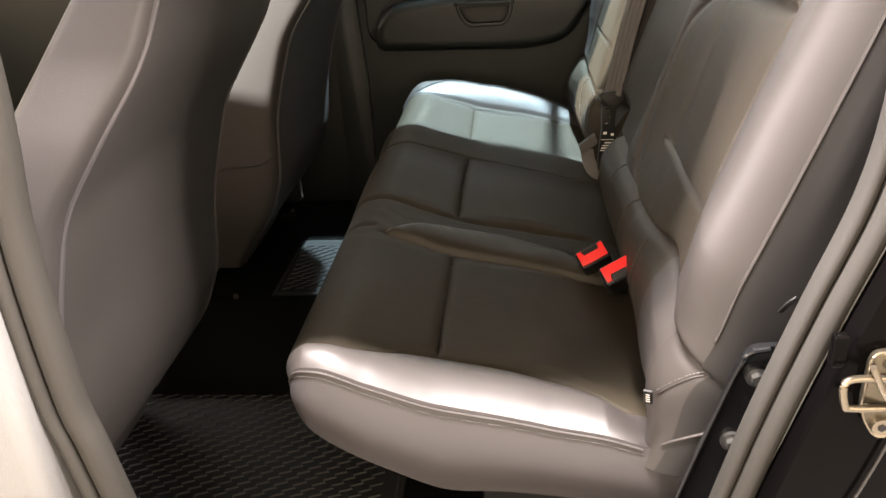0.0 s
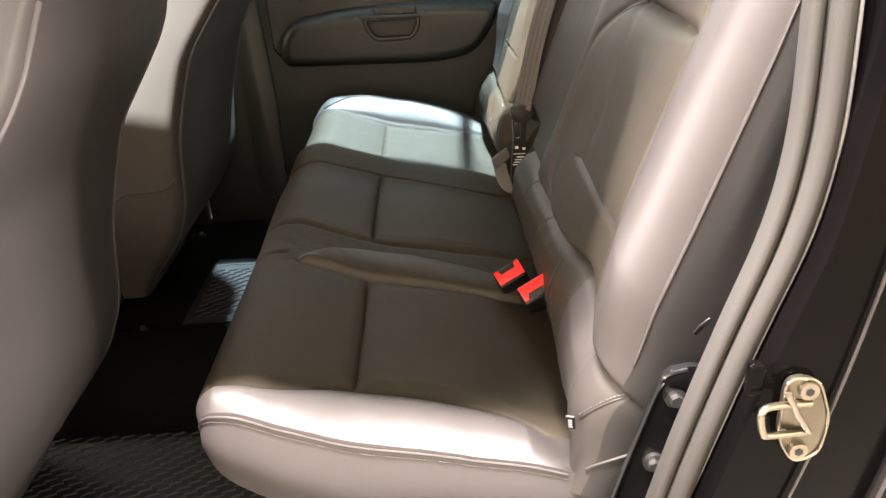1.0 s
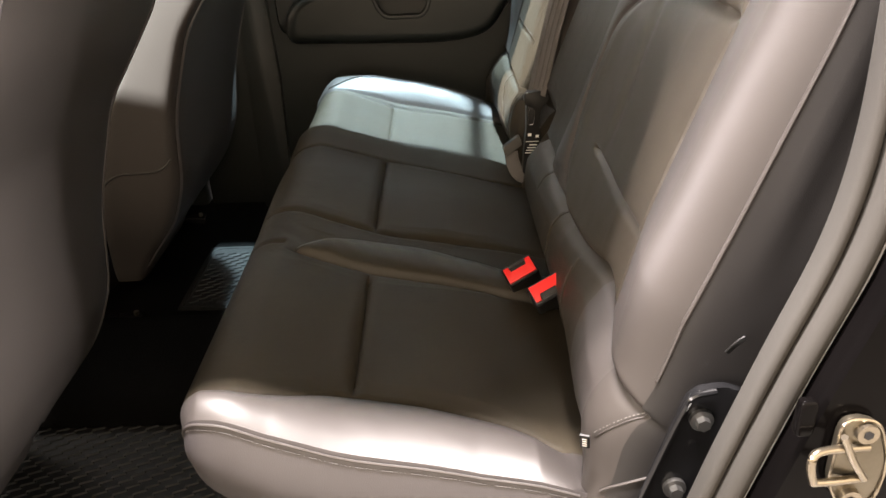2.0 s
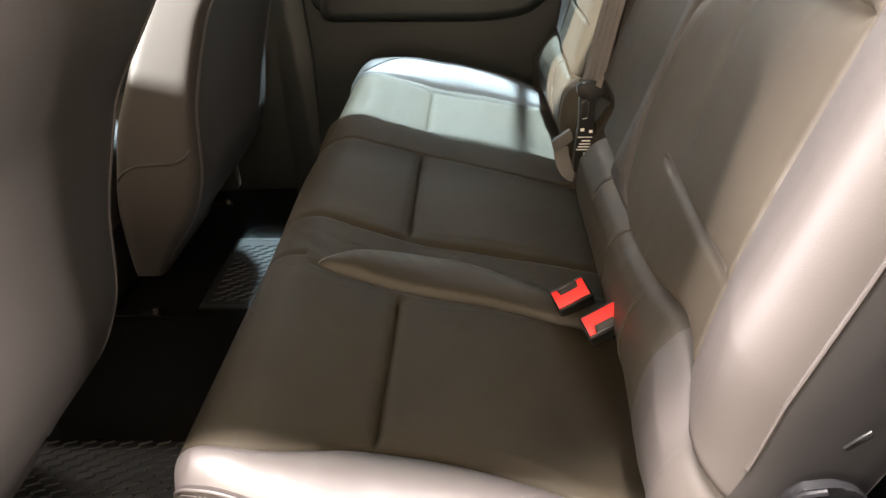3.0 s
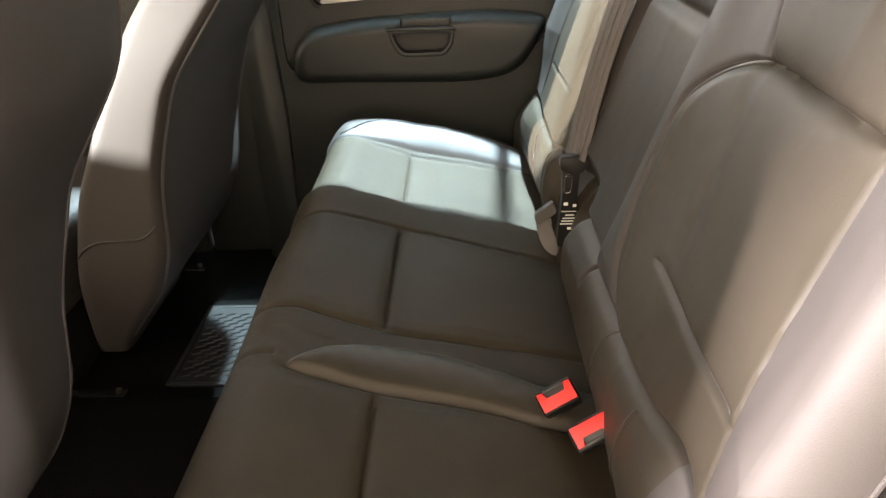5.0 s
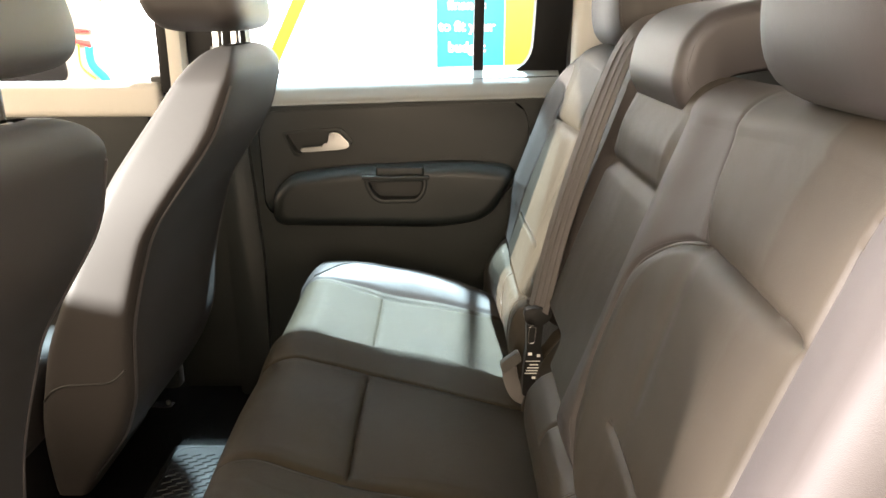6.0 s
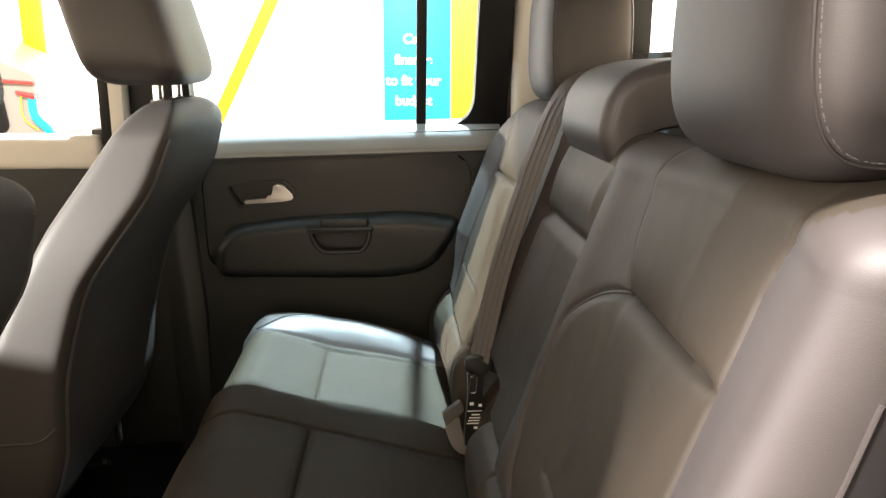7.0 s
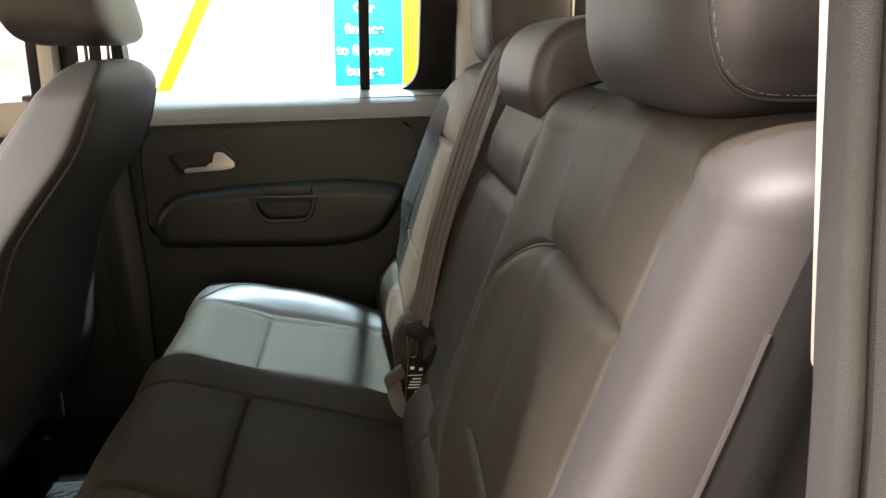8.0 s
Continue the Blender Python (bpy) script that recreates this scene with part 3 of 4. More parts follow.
def headrest_body(y0, y1, x0, x1, z0, z1, lean=0.0, square=5, bm=None, taper=0.05):
    """A soft block: a rounded box swollen on its faces."""
    bm = bm or bmesh.new()
    n = 14
    bmesh.ops.create_cube(bm, size=2)
    bmesh.ops.subdivide_edges(bm, edges=bm.edges, cuts=n, use_grid_fill=True)
    cx, cy, cz = (x0 + x1) / 2, (y0 + y1) / 2, (z0 + z1) / 2
    for v in bm.verts:
        p = v.co.copy()
        l = (abs(p.x) ** square + abs(p.y) ** square + abs(p.z) ** square) ** (1 / square)
        p = p / l if l else p
        v.co = (cx + (x1 - x0) / 2 * p.x + lean * p.z, cy + (y1 - y0) / 2 * p.y * (1 - taper * p.z), cz + (z1 - z0) / 2 * p.z)
    return bm


def on_back(y, z, proud=0.0012):
    return Vector((back_line(z) - back_bulge(y, z) - proud, y, z))


for far in (False, True):
    def my(y):
        return 2 * MID - y if far else y
    stitches(bench, [on_back(my(y), 0.4745, 0.0014) for y in lin(0.275, 0.525, 40)], 0.004, 0.0004, THREAD)
    stitches(bench, [on_back(my(inner_seam(z) + 0.010), z) for z in lin(0.39, 0.655, 70)], 0.004, 0.0004)
    for y in (0.405, 0.545):
        run = [on_back(my(y + (0.372 - z) * 0.30), z, 0.0006) for z in lin(0.255, 0.375, 24)]
        part("seam", tube(run, 0.0011, 6), BACKLEATHER, bench)
        stitches(bench, [p + Vector((-0.0008, 0.004, 0)) for p in run], 0.004, 0.0004)
    arch = [on_back(my(inner_seam(z) - 0.001), z, 0.0010) for z in lin(0.40, 0.6625, 90)]
    part("welt", tube(arch, 0.0022, 8), LEATHER, bench, "leather piping round the arched panel")
    edge = [Vector(back_point(u, -0.055 if not far else 1.055)) + Vector((-0.001, 0, 0)) for u in lin(0.295, 0.90, 60)]
    part("welt", tube(edge, 0.0020, 8), LEATHER, bench)


def rear_headrest(yc, dx=0.0):
    t = thing("rear_headrest", (0.38, yc, BTOP), "black leather rear headrest with visible stitching", "headrest", "rear headrests")
    x0, x1, z0, z1, half, sq = 0.290 + dx, 0.458 + dx, 0.803, 1.05, 0.129, 4
    pad = part("cushion", headrest_body(yc - half, yc + half, x0, x1, z0, z1, 0.0, sq, None, 0.10), LEATHER, t)
    cx, hx, cz, hz = (x0 + x1) / 2, (x1 - x0) / 2, (z0 + z1) / 2, (z1 - z0) / 2
    for side in (-1, 1):
        ring = []
        for i in range(91):
            a = 2 * math.pi * i / 90
            ca, sa = math.cos(a), math.sin(a)
            l = (abs(ca) ** 4 + abs(sa) ** 4) ** 0.25
            px, pz = 0.84 * ca / l, 0.86 * sa / l
            py = (1 - abs(px) ** sq - abs(pz) ** sq) ** (1 / sq)
            ring.append(Vector((cx + hx * px, yc + side * half * py * (1 - 0.10 * pz), cz + hz * pz)))
        part("seam", tube([p + Vector((0, side * 0.0003, 0)) for p in ring], 0.0014, 6), LEATHER, pad)
        inner = [Vector((cx + (p.x - cx) * 0.965, p.y + side * 0.0030, cz + (p.z - cz) * 0.975)) for p in ring]
        stitches(pad, inner, 0.0042, 0.0005, PALETHREAD)
    for d in (-0.07, 0.07):
        part("post", rod((0.38 + dx * 0.7, yc + d, 0.74), (0.38 + dx * 0.7, yc + d, 0.86), 0.006), CHROME, t)
    return t


rear_headrest(0.362)
rear_headrest(2 * MID - 0.370, 0.045)

# low centre headrest that hooks over the backrest
t = thing("centre_headrest", (0.40, MID, 0.80), "low black leather centre headrest hooked over the backrest", "headrest")
outline = rounded([(x + 0.024, z + 0.006) for x, z in ((0.308, 0.750), (0.290, 0.785), (0.300, 0.838), (0.328, 0.868), (0.375, 0.880), (0.47, 0.885), (0.50, 0.80), (0.395, 0.800), (0.350, 0.790), (0.327, 0.766))], 0.02)
part("cushion", puffed(outline, 0.732, 0.978, 0.022, 7, True), LEATHER, t)
cx, cz = 0.396, 0.834
for y, out in ((0.732, -1), (0.978, 1)):
    inner = [Vector((cx + (a - cx) * 0.845, y - out * 0.0006, cz + (b - cz) * 0.76)) for a, b in outline]
    stitches(t, inner, 0.004, 0.00045)

# edge seam round the near end of the lower roll
line = [Vector(back_point(0.06 + 0.11 * j ** 0.8, -0.05 - 0.085 * j)) + Vector((-0.001, -0.0005, 0)) for j in lin(0, 1, 20)]
part("welt", tube(line, 0.0015, 8), LEATHER, bench)
arc = [Vector(back_point(0.165 + 0.058 * j, -0.032 - 0.020 * j)) + Vector((-0.0006, -0.0004, 0)) for j in lin(0, 1, 20)]
part("seam", tube(arc, 0.0008, 6), LEATHER, bench)
stitches(bench, [p + Vector((-0.002, 0.001, 0.003)) for p in arc], 0.004, 0.0005, PALETHREAD)
# sewn-in tag at the near end of the seat
tilt = Matrix.Translation((0.1462, 0.1685, 0.308)) @ pose(0, 0, 0, 22, 0, -20)
bm = box(-0.0045, 0.0045, -0.0015, 0.0015, -0.011, 0.011, 0.0006, 1)
bm.transform(tilt)
tag = part("tag", bm, BLACKPLASTIC, bench, "black sewn-in fabric tag")
for d in (-0.006, -0.002, 0.002, 0.006):
    bm = box(-0.0020, 0.0020, -0.0020, -0.0016, d - 0.0006, d + 0.0006, 0)
    bm.transform(tilt)
    part("tag_print", bm, PRINT, tag, "", False)

# ---------------------------------------------------------------- front seats
def front_seat(yc, dx=0.0, dz=0.0, deep=0.0, lift=0.0):
    t = thing("front_seat", (-0.55, yc, FLOOR), "dark grey leather front seat with a smooth rear shell", "car seat", "front seats")
    rear = [(0.80, -0.285), (0.684, -0.322), (0.54, -0.425), (0.435, -0.458), (0.376, -0.473), (0.25, -0.485), (0.17, -0.515), (0.11, -0.562), (0.06, -0.605), (0.0, -0.645)]
    face = [(0.80, -0.36), (0.78, -0.37), (0.622, -0.48), (0.493, -0.545), (0.347, -0.615), (0.204, -0.655), (0.06, -0.68), (0.0, -0.69)]

    def rd(tab, z):
        tab = sorted(tab)
        if z <= tab[0][0]:
            return tab[0][1]
        for (a, fa), (b, fb) in zip(tab, tab[1:]):
            if z <= b:
                return fa + (fb - fa) * (z - a) / (b - a)
        return tab[-1][1]

    def point(u, v):
        z = 0.82 * u
        w = lerp_table([(0.0, 0.16), (0.06, 0.19), (0.17, 0.238), (0.35, 0.262), (0.60, 0.258), (0.74, 0.215), (0.80, 0.19), (0.82, 0.18)], z)
        xr = (rd(rear, z - 0.02) + rd(rear, z) + rd(rear, z + 0.02)) / 3 + deep
        xf = (rd(face, z - 0.02) + rd(face, z) + rd(face, z + 0.02)) / 3
        c, h = (xr + xf) / 2, (xr - xf) / 2
        if z > 0.765:
            k = math.sqrt(max(0, 1 - ((z - 0.765) / 0.0555) ** 2))
            h, w = h * (0.1 + 0.9 * k), w * (0.35 + 0.65 * k)
        a = 2 * math.pi * v
        ca, sa = math.cos(a), math.sin(a)
        p = 0.26
        x = c + h * math.copysign(abs(ca) ** p, ca)
        y = yc + w * math.copysign(abs(sa) ** p, sa)
        return x + dx, y, z + dz

    def which(u, v):
        a = (v * 360) % 360
        if a < 45 or a > 315:
            return ("rear_shell", 0)
        if 135 < a < 225:
            return ("front_face", 0)
        return ("side_panel", a > 180)

    panels(t, point, lin(0, 0.92, 46)[:-1] + lin(0.92, 1, 20), lin(0, 1, 128), which, {"rear_shell": SHELL, "front_face": LEATHER, "side_panel": SHELL})
    for v in (0.125, 0.875):
        part("welt", tube([Vector(point(u, v)) for u in lin(0.05, 0.93, 60)], 0.0028, 8), VINYL, t)
        part("welt", tube([Vector(point(u, v + (0.006 if v < 0.5 else -0.006))) for u in lin(0.05, 0.93, 60)], 0.0018, 6), VINYL, t)
    low_seam = [Vector(point(u, v)) for u, v in zip(lin(0.295, 0.375, 24), lin(0.66, 0.81, 24))]
    part("seam", tube(low_seam, 0.0022, 6), SIDECLOTH, t, "seam of the lower side cover")
    head = part("headrest", headrest_body(yc - 0.145, yc + 0.145, -0.462 + dx, -0.290 + dx, 0.842 + dz + lift, 1.05 + dz + lift, -0.028, 5, None, 0.03), LEATHER, t)
    for d in (-0.06, 0.06):
        part("post", rod((-0.335 + dx, yc + d, 0.78 + dz), (-0.335 + dx, yc + d, 0.88 + dz), 0.0085), CHROME, head)
    cover = part("top_cover", box(-0.345 + dx, -0.32 + dx, yc - 0.09, yc + 0.09, 0.802 + dz, 0.813 + dz, 0.005, 3), LEATHER, t)
    for d in (-0.06, 0.06):
        part("post_collar", rod((-0.335 + dx, yc + d, 0.806 + dz), (-0.335 + dx, yc + d, 0.818 + dz), 0.013), BLACKPLASTIC, cover)
    part("cushion", box(-1.10, -0.69, yc - 0.25, yc + 0.25, 0.10, 0.27, 0.05, 4), SHELL, t)
    part("base", box(-1.0, -0.72, yc - 0.20, yc + 0.20, FLOOR, 0.12, 0.01), BLACKPLASTIC, t)
    for d in (-0.25, 0.25):
        part("rail", box(-1.05, -0.602, yc + d - 0.014, yc + d + 0.014, FLOOR, -0.030, 0.006), BLACKMETAL, t)
        part("bolt", rod((-0.616, yc + d, -0.031), (-0.616, yc + d, -0.022), 0.0055, 6), STEEL, t)
    return t


front_seat(0.44, -0.010, -0.036, 0.0, 0.016)
front_seat(1.24, 0.0, 0.0, 0.016)

# ---------------------------------------------------------------- far door
DY = 1.60


def carve(ob, bm):
    """Cuts a closed form out of a part for good."""
    me = bpy.data.meshes.new("cutter")
    for v in bm.verts:
        v.co -= PLACE[ob]
    bmesh.ops.recalc_face_normals(bm, faces=bm.faces)
    bm.to_mesh(me)
    bm.free()
    tool = new("cutter", me)
    tool.matrix_world = Matrix.Translation(PLACE[ob])
    mod = ob.modifiers.new("cut", "BOOLEAN")
    mod.operation, mod.object, mod.solver = "DIFFERENCE", tool, "EXACT"
    bpy.context.view_layer.update()
    done = bpy.data.meshes.new_from_object(ob.evaluated_get(bpy.context.evaluated_depsgraph_get()))
    ob.modifiers.remove(mod)
    ob.data = done
    bpy.data.objects.remove(tool)
    for p in done.polygons:
        p.use_smooth = True
    done.set_sharp_from_angle(angle=radians(38))


door = thing("door_1", (0.0, DY, FLOOR), "closed rear door with black plastic trim panel", "door", "", "structure")
shape = rounded([(-0.43, FLOOR), (0.314, FLOOR), (0.377, 0.38), (0.335, 0.735), (-0.412, 0.71), (-0.395, 0.4)], 0.03)
trim = part("trim_panel", prism(shape, DY, DY + 0.08, 0.003), DOORPLASTIC, door)
inset = [(-0.372, 0.41), (0.150, 0.41), (0.243, 0.515), (0.252, 0.615), (0.232, 0.676), (-0.355, 0.656), (-0.378, 0.61)]
shape = rounded(inset, [0.04, 0.05, 0.05, 0.06, 0.07, 0.05, 0.05], 8)
carve(trim, prism(shape, DY - 0.03, DY + 0.014))
mid = Vector((-0.06, 0.53))
shape = [tuple(mid + (Vector(p) - mid) * 0.994) for p in shape]
panel = part("inset_panel", prism(shape, DY + 0.005, DY + 0.03, 0.006, 3), DOORSOFT, door)
# rounded shelf under the window
shelf = [(-0.060, 0.010), (-0.030, 0.005), (-0.010, -0.005), (0.003, -0.019), (0.009, -0.036), (0.011, -0.053), (0.004, -0.062), (-0.060, -0.062)]
shelf = [tuple(p) for p in smooth_line([(a, 0, b) for a, b in shelf], 40)]
part("sill_cap", sweep([Vector((x, DY, 0.738 + 0.027 * x)) for x in lin(-0.412, 0.312, 12)], [(a, b) for a, c, b in shelf]), SILLTRIM, door)
shape = rounded([(-0.350, 0.395), (-0.345, 0.47), (-0.305, 0.512), (-0.19, 0.530), (0.10, 0.543), (0.224, 0.528), (0.160, 0.408), (0.049, 0.388)], [0.05, 0.06, 0.06, 0.06, 0.06, 0.035, 0.07, 0.06], 8)
arm = part("armrest", puffed(shape, DY + 0.02, DY - 0.055, 0.030, 8), DOORSOFT, door)
shape = rounded([(-0.128, 0.508), (0.010, 0.510), (0.004, 0.478), (-0.012, 0.459), (-0.098, 0.458), (-0.116, 0.476)], 0.012)
carve(arm, prism(shape, DY - 0.09, DY - 0.012))
loop = [Vector((a, DY - 0.060, b)) for a, b in shape]
part("pull_frame", sweep(loop + loop[:1], slab(0.010, 0.006, 0.45, 4), up=(0, 1, 0)), DOORSOFT, arm)
part("pull_bar", box(-0.136, 0.018, DY - 0.064, DY - 0.050, 0.508, 0.517, 0.004, 3), DOORSOFT, arm, "grab bar over the pull cup")
part("arm_lip", box(-0.104, 0.006, DY - 0.056, DY - 0.015, 0.514, 0.536, 0.006, 3), DOORSOFT, arm)
shape = rounded([(-0.327, 0.609), (-0.184, 0.619), (-0.156, 0.586), (-0.179, 0.562), (-0.295, 0.550)], 0.012)
carve(panel, prism(shape, DY - 0.03, DY + 0.03))
carve(trim, prism(shape, DY - 0.03, DY + 0.034))
cup = part("handle_cup", prism(shape, DY + 0.000, DY + 0.032, 0.002), DOORSOFT, door)
shape = rounded([(-0.317, 0.602), (-0.188, 0.611), (-0.167, 0.586), (-0.184, 0.569), (-0.290, 0.558)], 0.010)
carve(cup, prism(shape, DY - 0.03, DY + 0.026))
lever = rounded([(-0.279, 0.564), (-0.279, 0.573), (-0.222, 0.578), (-0.214, 0.590), (-0.211, 0.610), (-0.189, 0.609), (-0.163, 0.583), (-0.170, 0.574), (-0.190, 0.570)], 0.006)
part("door_handle", prism(lever, DY - 0.018, DY - 0.004, 0.004, 3), SATIN, cup, "satin silver inner door handle")
# window frame with a rounded lower corner, the bar and the two panes
ring = rounded([(-0.43, 0.70), (0.33, 0.715), (0.33, 1.2), (-0.43, 1.2)], 0.01)
wf = part("window_frame", prism(ring, DY + 0.02, DY + 0.065, 0.004), BLACKPLASTIC, door)
hole = rounded([(-0.39, 0.722), (0.252, 0.742), (0.258, 1.3), (-0.38, 1.3)], [0.02, 0.07, 0.05, 0.05], 8)
carve(wf, prism(hole, DY - 0.1, DY + 0.2))


def lean_in(ob):
    """Upper door frames lean towards the middle of the cab."""
    for v in ob.data.vertices:
        v.co.y -= max(0, v.co.z + FLOOR - 0.74) * 0.30


lean_in(wf)
lean_in(part("window_bar", box(0.119, 0.142, DY + 0.030, DY + 0.055, 0.72, 1.20, 0.003), BLACKPLASTIC, door))
for x0, x1 in ((-0.41, 0.125), (0.136, 0.28)):
    g = part("pane", box(x0, x1, DY + 0.040, DY + 0.044, 0.715, 1.20, 0), GLASS, door, "", False)
    lean_in(g)
    g.visible_shadow = False

# pillars of the far side
t = thing("pillar_rear_far", (0.42, 1.62, 0.7), "light beige trim of the rear pillar", "pillar", "", "structure")
part("upper_trim", box(0.335, 0.60, 1.56, 1.66, 0.72, 1.2, 0.02, 3), BEIGE, t)
part("door_gasket", sweep([(0.332, 1.60, 0.55), (0.335, 1.60, 0.74), (0.332, 1.60, 0.95), (0.325, 1.59, 1.2)], slab(0.012, 0.02, 0.45), up=(0, 1, 0)), BLACKPLASTIC, t)
t = thing("pillar_middle_far", (-0.5, 1.62, FLOOR), "dark middle pillar with a beige upper trim", "pillar", "", "structure")
part("lower_trim", box(-0.62, -0.39, 1.615, 1.70, FLOOR, 0.735, 0.01), DOORSOFT, t)
part("upper_trim", box(-0.560, -0.528, 1.575, 1.66, 0.70, 1.2, 0.008), BEIGE, t)
part("door_gasket", box(-0.585, -0.562, 1.585, 1.66, 0.70, 1.2, 0.005), BLACKPLASTIC, t)
part("frame_cover", box(-0.526, -0.432, 1.61, 1.66, 0.70, 1.2, 0.005), BLACKPLASTIC, t)
shape = rounded([(-0.46, FLOOR), (-0.385, FLOOR), (-0.38, 0.30), (-0.402, 0.64), (-0.43, 0.70), (-0.47, 0.70)], 0.01)
part("scuff_trim", prism(shape, 1.575, 1.64, 0.006), DOORSOFT, t)
fd = thing("door_2", (-1.0, DY, FLOOR), "closed front door with dark trim and pale sill", "door", "", "structure")
part("trim_panel", box(-1.9, -0.625, DY, DY + 0.08, FLOOR, 0.70, 0.015), DOORPLASTIC, fd)
part("sill_cap", box(-1.9, -0.59, DY - 0.015, DY + 0.06, 0.645, 0.722, 0.018, 4), BEIGE, fd)
single("wall_far_rear", box(0.36, 0.62, 1.57, 1.68, FLOOR, 0.735, 0.01), DOORPLASTIC, "dark plastic side trim behind the far seat", "wall", "structure")

# ---------------------------------------------------------------- near side: door opening
single("wall_near_rear", box(0.30, 0.62, 0.02, 0.09, FLOOR, 0.74, 0.01), DOORPLASTIC, "dark side trim behind the near seat", "wall", "structure")
seal = smooth_line([(0.125, 0.0, 0.05), (0.158, 0.0, 0.20), (0.188, 0.0, 0.342), (0.206, 0.0, 0.42), (0.229, 0.0, 0.505), (0.252, 0.0, 0.585), (0.261, 0.002, 0.65), (0.2615, 0.008, 0.73), (0.263, 0.018, 0.78), (0.264, 0.030, 0.85), (0.262, 0.08, 1.2)], 60)
t = thing("door_seal", (0.1, 0.0, -0.1), "grey rubber seal round the rear door opening", "seal", "", "structure")
part("tube", sweep([p + Vector((0.0045, 0, 0)) for p in seal], slab(0.0145, 0.022, 0.48, 5), up=(0, 1, 0)), SEAL, t)
part("lip", sweep([p + Vector((-0.0085, 0.008, 0)) for p in seal], slab(0.0095, 0.018, 0.45, 4), up=(0, 1, 0)), SEAL, t)
part("edge_bead", sweep([p + Vector((0.0135, -0.002, 0)) for p in seal], slab(0.003, 0.008, 0.45, 4), up=(0, 1, 0)), GREYTRIM, t)
body = rounded([(0.09, -0.2), (0.196, 0.33), (0.219, 0.42), (0.242, 0.505), (0.268, 0.59), (0.280, 0.69), (0.286, 0.85), (0.245, 1.25), (0.7, 1.25), (0.7, -0.2)], 0.03)
single("pillar_rear_near", prism(body, -0.03, 0.02, 0.006), PAINT, "glossy black door frame of the rear pillar", "pillar", "structure")
bm = box(0.308, 0.36, 0.088, 0.118, 0.712, 1.2, 0.003)
for v in bm.verts:
    v.co.y += (v.co.z - 0.712) * 0.18
single("pillar_trim_near", bm, BEIGE, "light beige upper trim of the rear pillar", "pillar", "structure")
t = thing("pillar_middle_near", (-0.42, 0.0, -0.2), "pale grey middle pillar with a rubber seal", "pillar", "", "structure")
part("post", box(-0.54, -0.372, -0.03, 0.028, -0.2, 1.2, 0.015, 3), GREYTRIM, t)
line = [(-0.318, 0.0, 1.0), (-0.323, 0.0, 0.70), (-0.336, 0.0, 0.567), (-0.335, 0.0, 0.43), (-0.326, 0.0, 0.37), (-0.305, 0.0, 0.2), (-0.30, 0.0, 0.0)]
part("seal_tube", sweep(smooth_line([(x - 0.012, y, z) for x, y, z in line], 40), slab(0.022, 0.026, 0.48, 5), up=(0, 1, 0)), SEAL, t)
part("seal_lip", sweep(smooth_line([(x - 0.030, y - 0.004, z) for x, y, z in line], 40), slab(0.012, 0.020, 0.45, 4), up=(0, 1, 0)), SEAL, t)
single("sill_near", box(-0.6, 0.4, -0.03, 0.06, -0.25, -0.03, 0.02), PAINT, "black painted door sill", "sill", "structure")
single("door_front_near", box(-1.7, -0.50, -0.05, 0.03, -0.2, 0.72, 0.02), PAINT, "closed black front door", "door", "structure")

# bolted seat bracket behind the seal
t = thing("seat_bracket", (0.21, 0.135, 0.08), "black steel seat bracket with two hex bolts", "bracket")
shape = rounded([(0.145, 0.08), (0.2195, 0.366), (0.226, 0.386), (0.262, 0.392), (0.292, 0.36), (0.292, 0.08)], [0.005, 0.01, 0.016, 0.02, 0.02, 0.005], 6)
part("plate", prism(shape, 0.135, 0.143, 0.002), BLACKMETAL, t)
lip = [(0.145, 0.131, 0.09), (0.179, 0.131, 0.225), (0.202, 0.131, 0.310), (0.2195, 0.131, 0.370), (0.227, 0.131, 0.384), (0.245, 0.131, 0.389)]
part("folded_edge", tube(smooth_line(lip, 30), 0.0028, 8), BLACKMETAL, t)
for x, z in ((0.2365, 0.358), (0.2215, 0.282)):
    b = part("bolt", rod((x, 0.124, z), (x, 0.133, z), 0.0062, 6), BOLTSTEEL, t)
    part("washer", rod((x, 0.1305, z), (x, 0.1355, z), 0.0102, 20), BOLTSTEEL, b)
part("rivet", rod((0.233, 0.133, 0.330), (0.233, 0.136, 0.330), 0.004, 12), BLACKMETAL, t)

t = thing("door_striker", (0.27, -0.03, 0.44), "zinc-plated door striker loop on the pillar", "striker")
shape = rounded([(0.248, 0.496), (0.270, 0.494), (0.282, 0.461), (0.279, 0.431), (0.262, 0.424), (0.248, 0.446)], 0.012, 6)
part("base_plate", prism(shape, -0.036, -0.031, 0.0012), DARKZINC, t)
loop = smooth_line([(0.267, -0.036, 0.474), (0.236, -0.044, 0.479), (0.229, -0.047, 0.475), (0.232, -0.047, 0.460), (0.238, -0.045, 0.456), (0.270, -0.036, 0.450)], 30)
part("loop", tube(loop, 0.0026, 10), STEEL, t)
rim = [Vector((a, -0.0365, b)) for a, b in shape]
part("plate_rim", tube(rim + rim[:1], 0.0011, 6), STEEL, t)
part("brace", tube([Vector(p) for p in ((0.247, -0.043, 0.488), (0.256, -0.042, 0.470), (0.268, -0.039, 0.452))], 0.0022, 8), STEEL, t)
for x, z in ((0.263, 0.486), (0.263, 0.436)):
    b = part("screw", rod((x, -0.040, z), (x, -0.036, z), 0.0065, 18), STEEL, t)
    part("screw_socket", rod((x, -0.0406, z), (x, -0.0395, z), 0.003, 6), BLACKMETAL, b)
